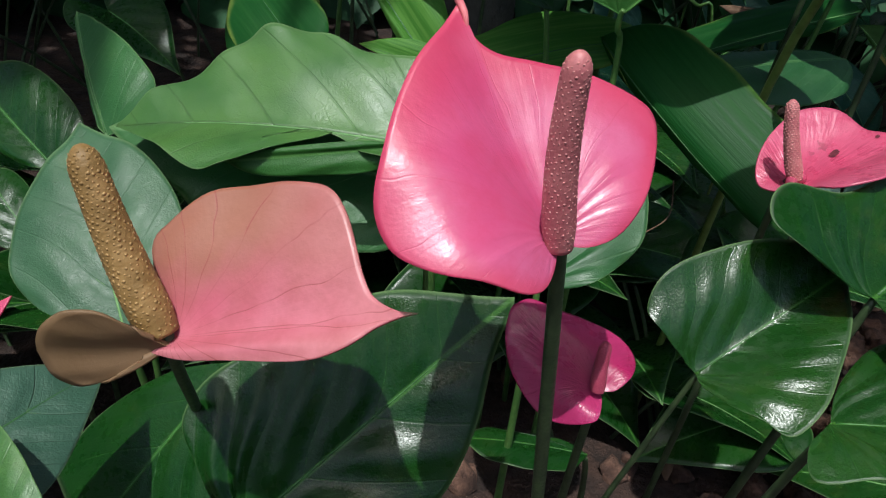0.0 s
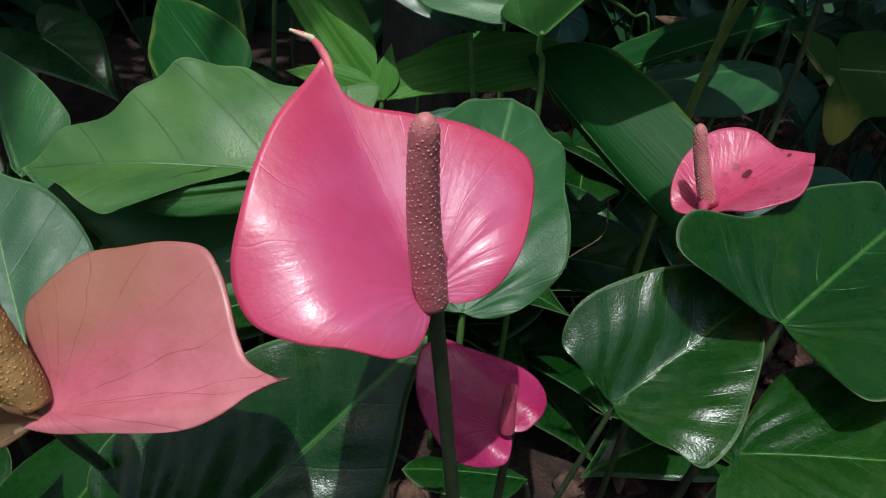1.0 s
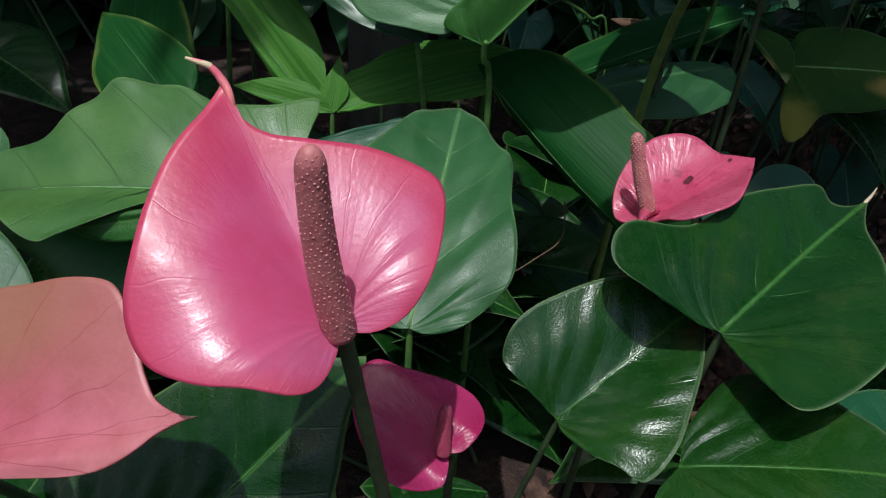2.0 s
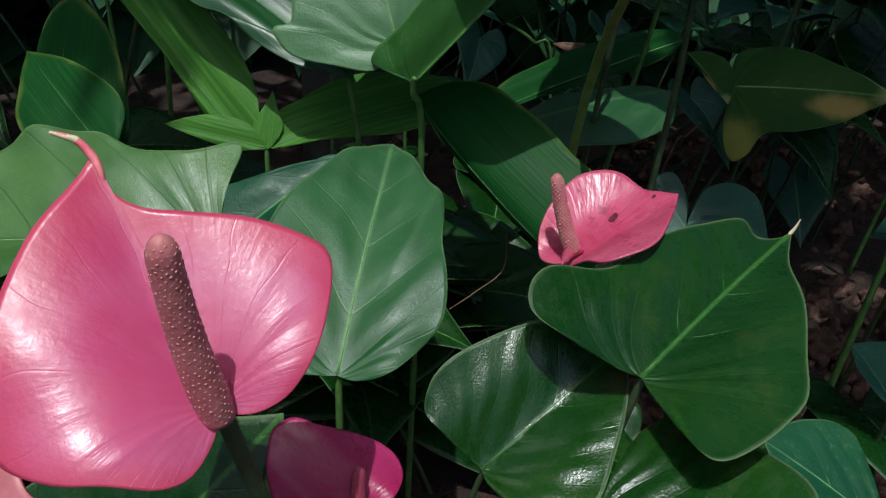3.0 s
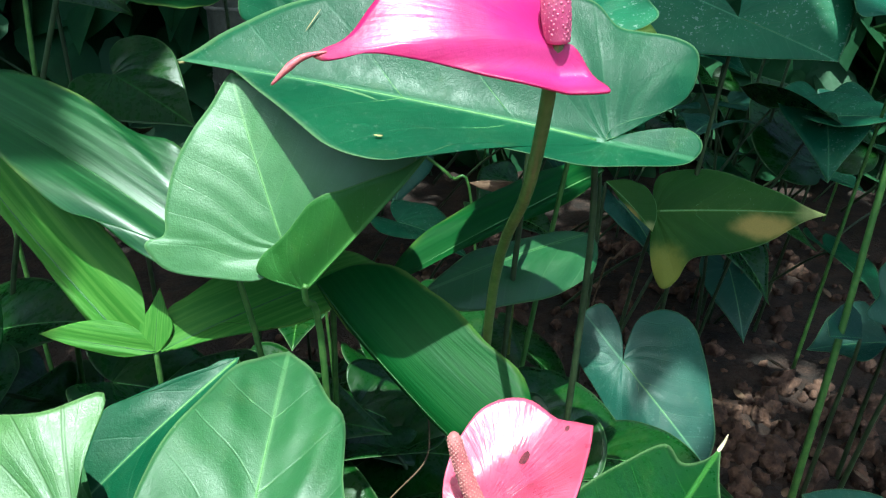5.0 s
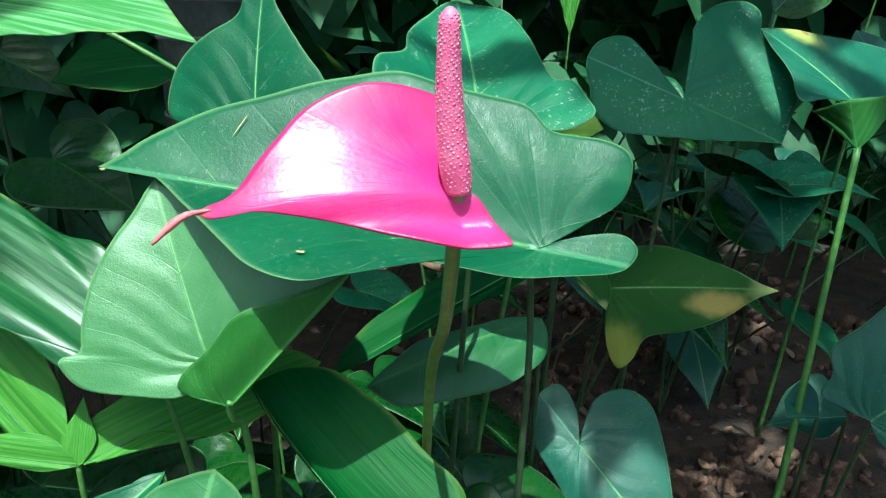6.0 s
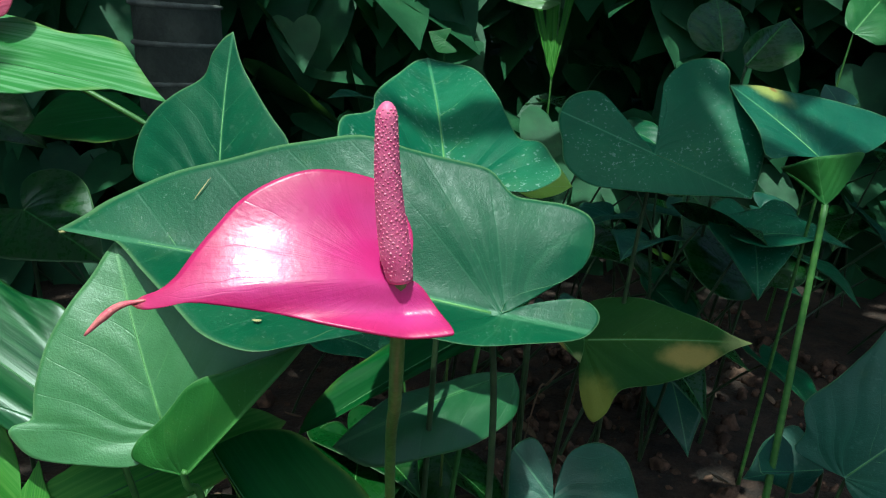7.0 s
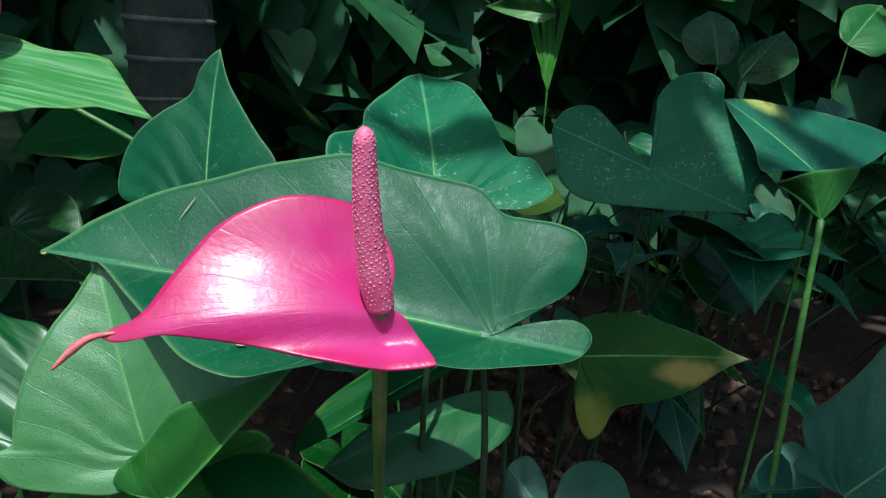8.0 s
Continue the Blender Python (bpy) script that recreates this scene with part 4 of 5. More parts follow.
        [(0.18, 0.06), (0.45, 0.09), (0.65, 0.13), (0.86, 0.06)]),
    "V2": Blade((0.4951, 0.8482, 0.4491), (0.2213, 0.7068, 0.3987), (0.470, -0.738, -0.484), (-0.470, 0.738, 0.484), 0.02, 0.0, 0.02,
        [(0.06, 0.02), (0.12, 0.04), (0.22, 0.05), (0.38, 0.045), (0.58, 0.035), (0.77, 0.025), (0.90, 0.015)],
        [(0.05, 0.04), (0.12, 0.07), (0.27, 0.105), (0.41, 0.11), (0.55, 0.11), (0.68, 0.10), (0.81, 0.085), (0.92, 0.05)]),
    "W": Blade((0.1522, 0.3846, 0.2012), (0.0582, 0.3913, 0.2022), (-0.071, -0.996, 0.045), (0.066, 0.962, -0.267), 0.03, 0.0, 0.02,
        [(0.16, 0.22), (0.52, 0.28), (0.86, 0.19)],
        [(0.18, 0.10), (0.50, 0.11), (0.82, 0.18)]),
    "s1": Blade((0.0175, 0.6222, 0.3987), (-0.1476, 0.7919, 0.5590), (-0.781, -0.201, -0.591), (0.745, 0.101, 0.660), 0.05, 0.0, 0.02,
        [(0.06, 0.02), (0.16, 0.04), (0.36, 0.02), (0.54, 0.04), (0.72, 0.04), (0.85, 0.01)],
        [(0.06, 0.09), (0.20, 0.15), (0.36, 0.16), (0.53, 0.14), (0.73, 0.10), (0.87, 0.06)]),
    "s2": Blade((0.0321, 0.6155, 0.4037), (-0.0535, 0.6364, 0.4168), (-0.355, -0.400, -0.845), (0.355, 0.400, 0.845), 0.03, 0.0, 0.02,
        [(0.25, 0.08), (0.54, 0.07), (0.78, 0.04)],
        [(0.22, 0.17), (0.45, 0.21), (0.66, 0.17), (0.84, 0.09)]),
    "s3": Blade((0.0298, 0.6158, 0.4035), (0.0363, 0.6384, 0.4464), (-0.977, 0.209, 0.038), (0.977, -0.209, -0.038), 0.02, 0.0, 0.02,
        [(0.12, 0.17), (0.40, 0.26), (0.70, 0.12)],
        [(0.14, 0.16), (0.42, 0.25), (0.72, 0.12)]),
    "s4": Blade((0.0344, 0.6151, 0.4038), (0.2104, 0.6693, 0.4370), (-0.305, 0.489, 0.817), (0.307, -0.948, -0.083), 0.06, 0.0, 0.02,
        [(0.06, 0.13), (0.15, 0.17), (0.29, 0.20), (0.51, 0.21), (0.72, 0.17), (0.90, 0.10)],
        [(0.16, 0.02), (0.27, 0.01), (0.43, 0.16), (0.64, 0.18), (0.86, 0.10)]),
    "C2": Blade((0.0938, 0.5793, 0.4154), (-0.0376, 0.5129, 0.3280), (0.411, -0.909, 0.072), (-0.639, 0.525, 0.562), 0.03, 0.0, 0.02,
        [(0.22, 0.15), (0.45, 0.19), (0.66, 0.22), (0.88, 0.20)],
        [(0.07, 0.05), (0.23, 0.08), (0.39, 0.17), (0.53, 0.23), (0.72, 0.12)]),
    "Qc": Blade((0.5024, 0.8563, 0.4318), (0.5459, 0.8108, 0.3838), (0.820, 0.232, 0.523), (-0.835, -0.362, -0.414), 0.08, 0.0, 0.02,
        [(0.21, 0.26), (0.51, 0.37), (0.82, 0.25)],
        [(0.31, 0.06), (0.68, 0.06)]),
    "dry": Blade((0.4059, 0.8651, 0.4291), (0.3412, 0.8706, 0.4339), (-0.062, 0.145, -0.987), (0.107, 0.919, 0.379), 0.03, 0.0, 0.02,
        [(0.35, 0.18), (0.77, 0.13)],
        [(0.37, 0.09), (0.78, 0.05)]),
    "x1": Blade((0.8431, 0.7332, 0.2493), (0.7559, 0.7649, 0.2281), (-0.387, -0.879, 0.279), (0.190, 0.852, 0.488), 0.03, 0.0, 0.02,
        [(0.50, 0.66), (0.74, 0.21)],
        [(0.08, 0.65), (0.54, 0.50), (0.83, 0.18)]),
    "x2": Blade((0.5740, 0.4618, 0.2266), (0.5623, 0.5231, 0.2521), (-0.887, -0.311, 0.341), (0.974, 0.101, 0.204), 0.03, 0.0, 0.02,
        [(0.09, 0.18), (0.49, 0.31), (0.80, 0.19)],
        [(0.00, 0.62), (0.51, 0.96), (0.80, 0.66), (0.94, 0.33)]),
    "x3": Blade((-0.2971, 0.5615, 0.3059), (-0.4054, 0.6464, 0.3551), (-0.607, -0.367, -0.704), (0.648, 0.489, 0.584), 0.03, 0.0, 0.02,
        [(0.17, 0.12), (0.55, 0.21), (0.82, 0.16)],
        [(0.03, 0.25), (0.31, 0.34), (0.72, 0.28)]),
    "x4": Blade((-0.3006, 0.5115, 0.2630), (-0.3589, 0.5616, 0.2994), (-0.727, -0.581, -0.367), (0.702, 0.689, 0.179), 0.03, 0.0, 0.02,
        [(0.08, 0.23), (0.47, 0.36), (0.84, 0.24)],
        [(0.16, 0.20), (0.50, 0.26), (0.86, 0.21)]),
    "sL": Blade((0.1016, 0.5897, 0.4732), (-0.1292, 0.7736, 0.5760), (-0.667, -0.709, -0.230), (0.651, 0.497, 0.574), 0.05, 0.0, 0.02,
        [(0.09, 0.08), (0.22, 0.10), (0.34, 0.10), (0.45, 0.12), (0.66, 0.09)],
        [(0.12, 0.12), (0.32, 0.17), (0.45, 0.15), (0.64, 0.15), (0.88, 0.13)]),
    "sR": Blade((0.1537, 0.6307, 0.4457), (0.2662, 0.4678, 0.3585), (0.792, 0.247, 0.558), (0.691, 0.648, -0.320), 0.03, 0.0, 0.02,
        [(0.08, 0.23), (0.20, 0.33), (0.39, 0.37), (0.60, 0.38), (0.79, 0.37), (0.94, 0.25)],
        [(0.19, 0.03), (0.31, 0.17), (0.48, 0.24), (0.70, 0.05), (0.86, 0.05)]),
    "sT": Blade((-0.1450, 0.6491, 0.3610), (-0.1613, 0.8131, 0.4838), (-0.951, 0.120, -0.285), (0.943, -0.135, 0.305), 0.05, 0.0, 0.02,
        [(0.06, 0.08), (0.29, 0.17), (0.62, 0.13), (0.88, 0.11)],
        [(-0.06, 0.19), (0.08, 0.29), (0.27, 0.31), (0.60, 0.25), (0.84, 0.12)]),
    "K": Blade((-0.0794, 0.8732, 0.7108), (0.1326, 0.7524, 0.6827), (0.420, 0.574, 0.703), (-0.500, -0.803, -0.325), 0.03, 0.0, 0.02,
        [(-0.10, 0.17), (0.22, 0.23), (0.49, 0.18), (0.69, 0.20), (0.78, 0.16), (0.89, 0.07)],
        [(0.28, 0.26), (0.52, 0.16), (0.70, 0.07), (0.83, 0.00), (0.92, 0.00)]),
    "t1": Blade((-0.2278, 0.5116, 0.3657), (-0.2828, 0.6121, 0.4268), (-0.826, -0.118, -0.551), (0.858, 0.177, 0.483), 0.04, 0.0, 0.02,
        [(0.18, 0.04), (0.50, 0.01), (0.81, 0.04)],
        [(-0.02, 0.20), (0.16, 0.37), (0.49, 0.30), (0.82, 0.13)]),
    "t2": Blade((-0.0826, 0.5851, 0.4044), (-0.1704, 0.6949, 0.4580), (-0.757, -0.330, -0.564), (0.765, 0.346, 0.544), 0.04, 0.0, 0.02,
        [(0.18, 0.23), (0.56, 0.27), (0.80, 0.13)],
        [(0.10, 0.13), (0.30, 0.24), (0.67, 0.17)]),
    "f6": Blade((-0.0060, 0.8380, 0.7389), (0.0091, 0.8418, 0.8055), (-0.699, 0.705, 0.122), (0.775, -0.616, -0.144), 0.02, 0.0, 0.03,
        [(0.02, 0.27), (0.28, 0.54), (0.68, 0.31)],
        [(0.08, 0.24), (0.26, 0.34), (0.42, 0.36), (0.69, 0.29)]),
    "f7": Blade((-0.2474, 0.3100, 0.3237), (-0.2101, 0.3258, 0.3532), (-0.666, 0.425, 0.613), (0.550, -0.791, -0.270), 0.02, 0.0, 0.03,
        [(0.22, 0.30), (0.53, 0.30), (0.81, 0.05)],
        [(0.15, 0.28), (0.54, 0.27), (0.86, 0.10)]),
    "z1": Blade((-0.1960, 1.0200, 0.7180), (-0.0410, 0.8700, 0.7590), (0.053, 0.317, 0.947), (-0.185, -0.435, -0.881), 0.03, 0.0, 0.02,
        [(-0.09, 0.19), (0.11, 0.36), (0.63, 0.21), (0.86, 0.08)],
        [(0.17, 0.22), (0.57, 0.29), (0.89, 0.15)]),
    "y1": Blade((1.1458, 2.2712, 0.7881), (0.9774, 2.4367, 0.8092), (-0.637, -0.583, -0.505), (-0.321, -0.435, 0.841), 0.05, 0.0, 0.02,
        [(0.13, 0.18), (0.35, 0.19), (0.65, 0.13)],
        [(0.11, 0.18), (0.41, 0.24), (0.74, 0.13)]),
    "y2": Blade((0.9287, 1.1635, 0.7109), (0.9838, 1.2833, 0.7933), (-0.928, 0.358, 0.100), (0.903, -0.430, 0.021), 0.05, 0.0, 0.02,
        [(-0.02, 0.23), (0.27, 0.35), (0.58, 0.29), (0.83, 0.11)],
        [(0.03, 0.13), (0.35, 0.23), (0.72, 0.20)]),
    "y3": Blade((0.9281, 1.1036, 0.6941), (1.0322, 1.1507, 0.7650), (-0.626, 0.293, 0.723), (0.559, -0.770, -0.309), 0.05, 0.0, 0.02,
        [(0.13, 0.16), (0.43, 0.17), (0.74, 0.07)],
        [(0.05, 0.24), (0.42, 0.40), (0.75, 0.28)]),
    "y4": Blade((1.4932, 1.4987, 0.7404), (1.6552, 1.5892, 0.8290), (-0.615, 0.599, 0.512), (0.591, -0.737, -0.329), 0.05, 0.0, 0.02,
        [(0.05, 0.14), (0.44, 0.25), (0.76, 0.14)],
        [(-0.05, 0.26), (0.20, 0.36), (0.66, 0.22)]),
    "y5": Blade((0.9841, 0.9634, 0.6494), (0.9636, 0.9795, 0.6803), (-0.819, 0.054, -0.572), (0.819, -0.054, 0.572), 0.03, 0.0, 0.02,
        [(0.28, 0.40), (0.73, 0.39)],
        [(-0.17, 0.58), (0.37, 0.47)]),
    "y6": Blade((0.7212, 2.0337, 0.6816), (0.6801, 2.0521, 0.7012), (-0.477, -0.142, -0.867), (0.477, 0.142, 0.867), 0.03, 0.0, 0.02,
        [(-0.80, 0.27), (0.13, 0.74)],
        [(-0.00, 0.67), (0.62, 0.24)]),
    "h1": Blade((1.1267, 2.2575, 0.5608), (1.0805, 2.3728, 0.8734), (-0.953, 0.209, -0.218), (0.953, -0.209, 0.218), 0.02, 0.0, 0.02,
        [(0.23, 0.01), (0.50, 0.05), (0.77, 0.05)],
        [(0.21, 0.09), (0.48, 0.04), (0.75, 0.04)]),
    "h2": Blade((1.1267, 2.2575, 0.5608), (1.1506, 2.3529, 0.8757), (-0.960, 0.278, -0.012), (0.960, -0.278, 0.012), 0.02, 0.0, 0.02,
        [(0.23, 0.07), (0.49, 0.06), (0.76, 0.06)],
        [(0.23, 0.06), (0.50, 0.05), (0.76, 0.06)]),
    "h3": Blade((1.1267, 2.2575, 0.5608), (1.2174, 2.3340, 0.8779), (-0.925, 0.332, 0.184), (0.925, -0.332, -0.184), 0.02, 0.0, 0.02,
        [(0.21, 0.10), (0.48, 0.04), (0.74, 0.05)],
        [(0.23, 0.00), (0.50, 0.04), (0.77, 0.04)]),
}
F2_FOOT = (-0.0850, 0.2110, 0.4320)
F2_TIP = (-0.1110, 0.2264, 0.4978)
F4_TAILP = (0.2008, 0.3442, 0.4538)
F1_HORN = [(0.0143, 0.2505, 0.5467), (0.0120, 0.2531, 0.5505), (0.0076, 0.2544, 0.5555), (0.0005, 0.2544, 0.5578)]
F5_TAIL = [(0.1505, 0.3779, 0.6651), (0.1425, 0.3799, 0.6631), (0.1370, 0.3795, 0.6597), (0.1304, 0.3790, 0.6535)]
TWIG_A = [(0.2376, 0.5926, 0.3360), (0.2303, 0.5613, 0.3163), (0.2008, 0.5317, 0.3125), (0.1749, 0.5044, 0.3148)]
TWIG_B = [(0.3205, 1.016, 0.4211), (0.3350, 0.9300, 0.4200), (0.3600, 0.9205, 0.3830), (0.4000, 0.9400, -0.0100)]
TWIG_C = [(0.5646, 0.8942, 0.3309), (0.5501, 0.8982, 0.3099), (0.5350, 0.9004, 0.2852), (0.5031, 0.9085, 0.0693)]

# ---- ground ----
def ground():
    bm = bmesh.new()
    xs = [-40, -12, -5, -2.5] + [-1.5 + 0.05 * k for k in range(81)] + [3.5, 6, 14, 40]
    ys = [-40, -12, -5, -2] + [-1.0 + 0.05 * k for k in range(81)] + [4, 7, 14, 40]
    grid = []
    for y in ys:
        row = []
        for x in xs:
            z = 0.02 * noise.noise((x * 3.1, y * 3.1, 0.4)) + 0.012 * noise.noise((x * 11, y * 11, 2.0)) + 0.006 * noise.noise((x * 31, y * 31, 5.0))
            row.append(bm.verts.new((x, y, z)))
        grid.append(row)
    for a, b in zip(grid, grid[1:]):
        for j in range(len(xs) - 1):
            bm.faces.new((a[j], a[j + 1], b[j + 1], b[j]))
    return tagged(part("ground", bm, SOIL, None), "dark brown garden soil with crumbs and litter", "soil", kind="structure")


ground()


def clods():
    rnd = random.Random(5)
    placed = []
    for k in range(1500):
        x, y = rnd.uniform(0.05, 1.5), rnd.uniform(0.25, 1.7)
        r = rnd.choice((0.004, 0.006, 0.009, 0.013, 0.018)) * rnd.uniform(0.7, 1.3)
        if x < 0.45 and y > 0.55 and k % 6:
            continue
        m = pose(x, y, r * 0.4, rnd.uniform(0, 360), rnd.uniform(0, 360), rnd.uniform(0, 360)) @ Matrix.Diagonal((r, r * rnd.uniform(0.6, 1), r * rnd.uniform(0.5, 0.9), 1))
        placed.append((BALL_FINE if r > 0.008 else BALL, m))
    for k in range(320):
        x, y, r = rnd.uniform(0.40, 1.0), rnd.uniform(0.45, 0.98), rnd.uniform(0.010, 0.024)
        placed.append((BALL_ROUGH, pose(x, y, r * 0.5, rnd.uniform(0, 360), rnd.uniform(0, 360), rnd.uniform(0, 360)) @ Matrix.Diagonal((r, r * 0.8, r * 0.7, 1))))
    ob = scattered("soil_crumbs", placed, CLOD, None, lambda v, c: v + (v - c) * (0.7 * noise.noise(v * 70) + 0.5 * noise.noise(v * 210)))
    return tagged(ob, "loose reddish brown soil crumbs on the ground", "soil", kind="stuff")


clods()


def litter():
    rnd = random.Random(9)
    bm = bmesh.new()
    for k in range(110):
        x, y = rnd.uniform(0.0, 1.4), rnd.uniform(0.25, 1.7)
        l, w = rnd.uniform(0.012, 0.05), rnd.uniform(0.004, 0.012)
        m = pose(x, y, 0.016 + rnd.uniform(0, 0.012), rnd.uniform(-25, 25), rnd.uniform(-25, 25), rnd.uniform(0, 360))
        rows = []
        for j in range(5):
            t = j / 4
            hw = w * math.sin(math.pi * (0.08 + 0.86 * t))
            z = 0.25 * l * (t - 0.5) ** 2
            rows.append([bm.verts.new(m @ Vector((l * (t - 0.5), q * hw, z + 0.3 * abs(q) * hw))) for q in (-1, 0, 1)])
        for a, b in zip(rows, rows[1:]):
            for j in range(2):
                bm.faces.new((a[j], a[j + 1], b[j + 1], b[j]))
    ob = part("leaf_litter", bm, HUSK, None)
    thicken(ob, 0.0008)
    return tagged(ob, "dry brown leaf scraps strewn on the soil", "litter", kind="stuff")


litter()

# ---- flowers ----
LEAFS = "anthurium leaves"
S = SHAPE
flower("anthurium_flower", S["f1"], PINK, "glossy pink heart-shaped anthurium flower with a warty pink spadix",
       ((0.0505, 0.2026, 0.4890), (0.0428, 0.1944, 0.5554)),
       [(0.0505, 0.205, 0.491), (0.0535, 0.2075, 0.474), (0.077, 0.241, 0.322), (0.125, 0.310, -0.01)], STEM_SHADED,
       0.0056, 0.0042, SPADIX_PINK, BUD_PALE, 0.0028, 3, horn=F1_HORN, buds=(34, 17, 0.080, 0.48), throat=0.02, quilt=0.003, roll=0.008)
flower("anthurium_flower", S["f2"], SALMON, "ageing salmon pink anthurium flower with an olive brown spadix",
       (F2_FOOT, F2_TIP),
       [tuple(S["f2"].base), (-0.086, 0.225, 0.405), (-0.105, 0.315, 0.25), (-0.11, 0.38, -0.01)], STEM_SHADED,
       0.0080, 0.0058, SPADIX_OLIVE, BUD_OLIVE, 0.0026, 4, 0.006, buds=(38, 18, 0.090, 0.32), lobe="f2l", roll=0.01, throat=0.03)
flower("anthurium_flower", S["f3"], MAGENTA, "small magenta anthurium flower low among the leaves",
       ((0.0936, 0.2474, 0.3880), (0.0942, 0.2540, 0.4115)),
       [tuple(S["f3"].at(0.0, 0.0, -0.006)), (0.100, 0.265, 0.365), (0.11, 0.30, 0.2), (0.13, 0.34, -0.01)], STEM_SHADED,
       0.0036, 0.0028, SPADIX_WINE, BUD_WINE, 0.0022, 5, buds=(24, 11, 0.09, 0.6))
flower("anthurium_flower", S["f4"], ROSE, "small rose pink anthurium flower with dark spots",
       (tuple(S["f4"].at(0.03, 0.0, 0.001)), (0.2015, 0.3765, 0.490)),
       [tuple(S["f4"].base), (0.216, 0.382, 0.42), (0.222, 0.40, 0.25), (0.225, 0.43, -0.01)], STEM_SHADED,
       0.0045, 0.0034, SPADIX_PINK, BUD_PALE, 0.0022, 6, 0.012, tail=[tuple(S["f4"].at(0.10, 0.02, 0.0012)), tuple(S["f4"].at(0.0, 0.0, 0.0012)), tuple(Vector(F4_TAILP).lerp(S["f4"].base, 0.45)), F4_TAILP], buds=(30, 14, 0.12, 0.8), throat=0.04, roll=0.0)
flower("anthurium_flower", S["f5"], HOT, "hot pink anthurium flower with an upright pink spadix",
       (tuple(S["f5"].at(0.0, 0.0, 0.001)), (0.2290, 0.3665, 0.7320)),
       [tuple(S["f5"].base), (0.243, 0.410, 0.60), (0.271, 0.548, 0.443), (0.30, 0.66, -0.01)], STEM_OLIVE,
       0.0056, 0.0034, SPADIX_HOT, BUD_HOT, 0.0030, 7, 0.003, buds=(44, 15, 0.090, 0.5), roll=0.008, tail=F5_TAIL, tail_radius=(0.0003, 0.0012, 0.0015, 0.0004), tail_mat=HORN_RED)

flower("anthurium_flower", S["f6"], ROSE, "pink and green anthurium flower at the edge of the bed", None,
       [tuple(S["f6"].base), (S["f6"].base.x - 0.06, S["f6"].base.y + 0.03, 0.60), (S["f6"].base.x - 0.16, S["f6"].base.y + 0.06, 0.3), (S["f6"].base.x - 0.20, S["f6"].base.y + 0.08, -0.01)],
       STEM_SHADED, 0.004, 0.003, SPADIX_PINK, BUD_PALE, 0.0025, 8)
flower("anthurium_flower", S["f7"], PINK, "pink anthurium flower low beside the grey leaf", None,
       [tuple(S["f7"].base), (S["f7"].base.x - 0.01, S["f7"].base.y + 0.02, 0.28), (S["f7"].base.x - 0.01, S["f7"].base.y + 0.04, 0.15), (S["f7"].base.x, S["f7"].base.y + 0.05, -0.01)],
       STEM, 0.004, 0.003, SPADIX_PINK, BUD_PALE, 0.0022, 9)

# ---- anthurium leaves ----
def anthurium(key, material, label, foot=(0.0, 0.03), seed=1, **more):
    shape = S[key]
    end = None if foot is None else (shape.base.x + foot[0], shape.base.y + foot[1], -0.01)
    return leaf("anthurium_leaf", shape, material, label, end, group=LEAFS, seed=seed, **more)


anthurium("A", LEAF_PALE, "pale green anthurium leaf with a folded margin", (0.03, 0.05), 2, quilt=0.006, wave=0.012, spine=True)
anthurium("A2", LEAF, "mid-green anthurium leaf lying under a paler leaf", (0.02, 0.05), 3)
anthurium("B", LEAF_GREY, "grey-green anthurium leaf behind the salmon flower", (0.02, 0.05), 4)
anthurium("C", LEAF_SOFT, "broad mid-green anthurium leaf with sunken veins", (0.01, 0.02), 5, wave=0.011)
anthurium("Dk", LEAF_DARK_SHADE, "dark glossy anthurium leaf in the shade of flowers", (-0.02, 0.06), 6, vein=VEIN_DARK, quilt=0.02)
anthurium("D2", LEAF_DARK_SHADE, "dark green anthurium leaf low at the edge", (0.02, 0.04), 7, vein=VEIN_DARK)
anthurium("E", LEAF_SILVER, "silvery sheened anthurium leaf low down", (0.0, 0.04), 8, vein=VEIN_DARK, quilt=0.012)
anthurium("G0", LEAF_PALE, "yellow-green anthurium leaf close to the ground", (0.0, 0.03), 9)
anthurium("R", LEAF_MOSS, "glossy dark green anthurium leaf with swollen ribs", (-0.04, 0.06), 10, vein=VEIN_DARK, quilt=0.012, wave=0.010, stem=STEM_SHADED, stem_radius=0.0017)
large = anthurium("S", LEAF_DARK_SHADE, "large glossy dark green anthurium leaf with shade in its colour", (-0.02, 0.05), 11, vein=VEIN_DARK, quilt=0.009, stem=STEM_SHADED)
anthurium("U", LEAF_MOSS, "glossy green anthurium leaf below two others", (-0.03, 0.05), 12, vein=VEIN_DARK, quilt=0.012, stem=STEM_SHADED)
anthurium("U2", LEAF_TEAL, "blue-green anthurium leaf in shade", (0.03, 0.05), 13, stem=STEM_SHADED)
fold = anthurium("F", LEAF_RIBBED, "mid-green anthurium leaf with one lobe folded under", None, 14, quilt=0.006)
anthurium("H", LEAF_TEAL, "large grey-green anthurium leaf with a pointed tip", (0.03, 0.08), 15, stem=STEM_SHADED, quilt=0.003)
anthurium("J", LEAF_TEAL, "grey-green anthurium leaf with a twisted upright tip", (0.0, 0.08), 16)
anthurium("M", LEAF_SPECK, "speckled green anthurium leaf with a torn margin", (0.0, 0.08), 17, stem=STEM_SHADED)
anthurium("M2", LEAF_LIME, "yellow-green leaf tip behind the speckled leaf", (-0.05, 0.06), 18, ribs=False)
anthurium("N", LEAF_SPECK, "heart-shaped grey-green anthurium leaf with a small hole", (0.0, 0.08), 19, vein=VEIN_DARK, stem=STEM_SHADED)
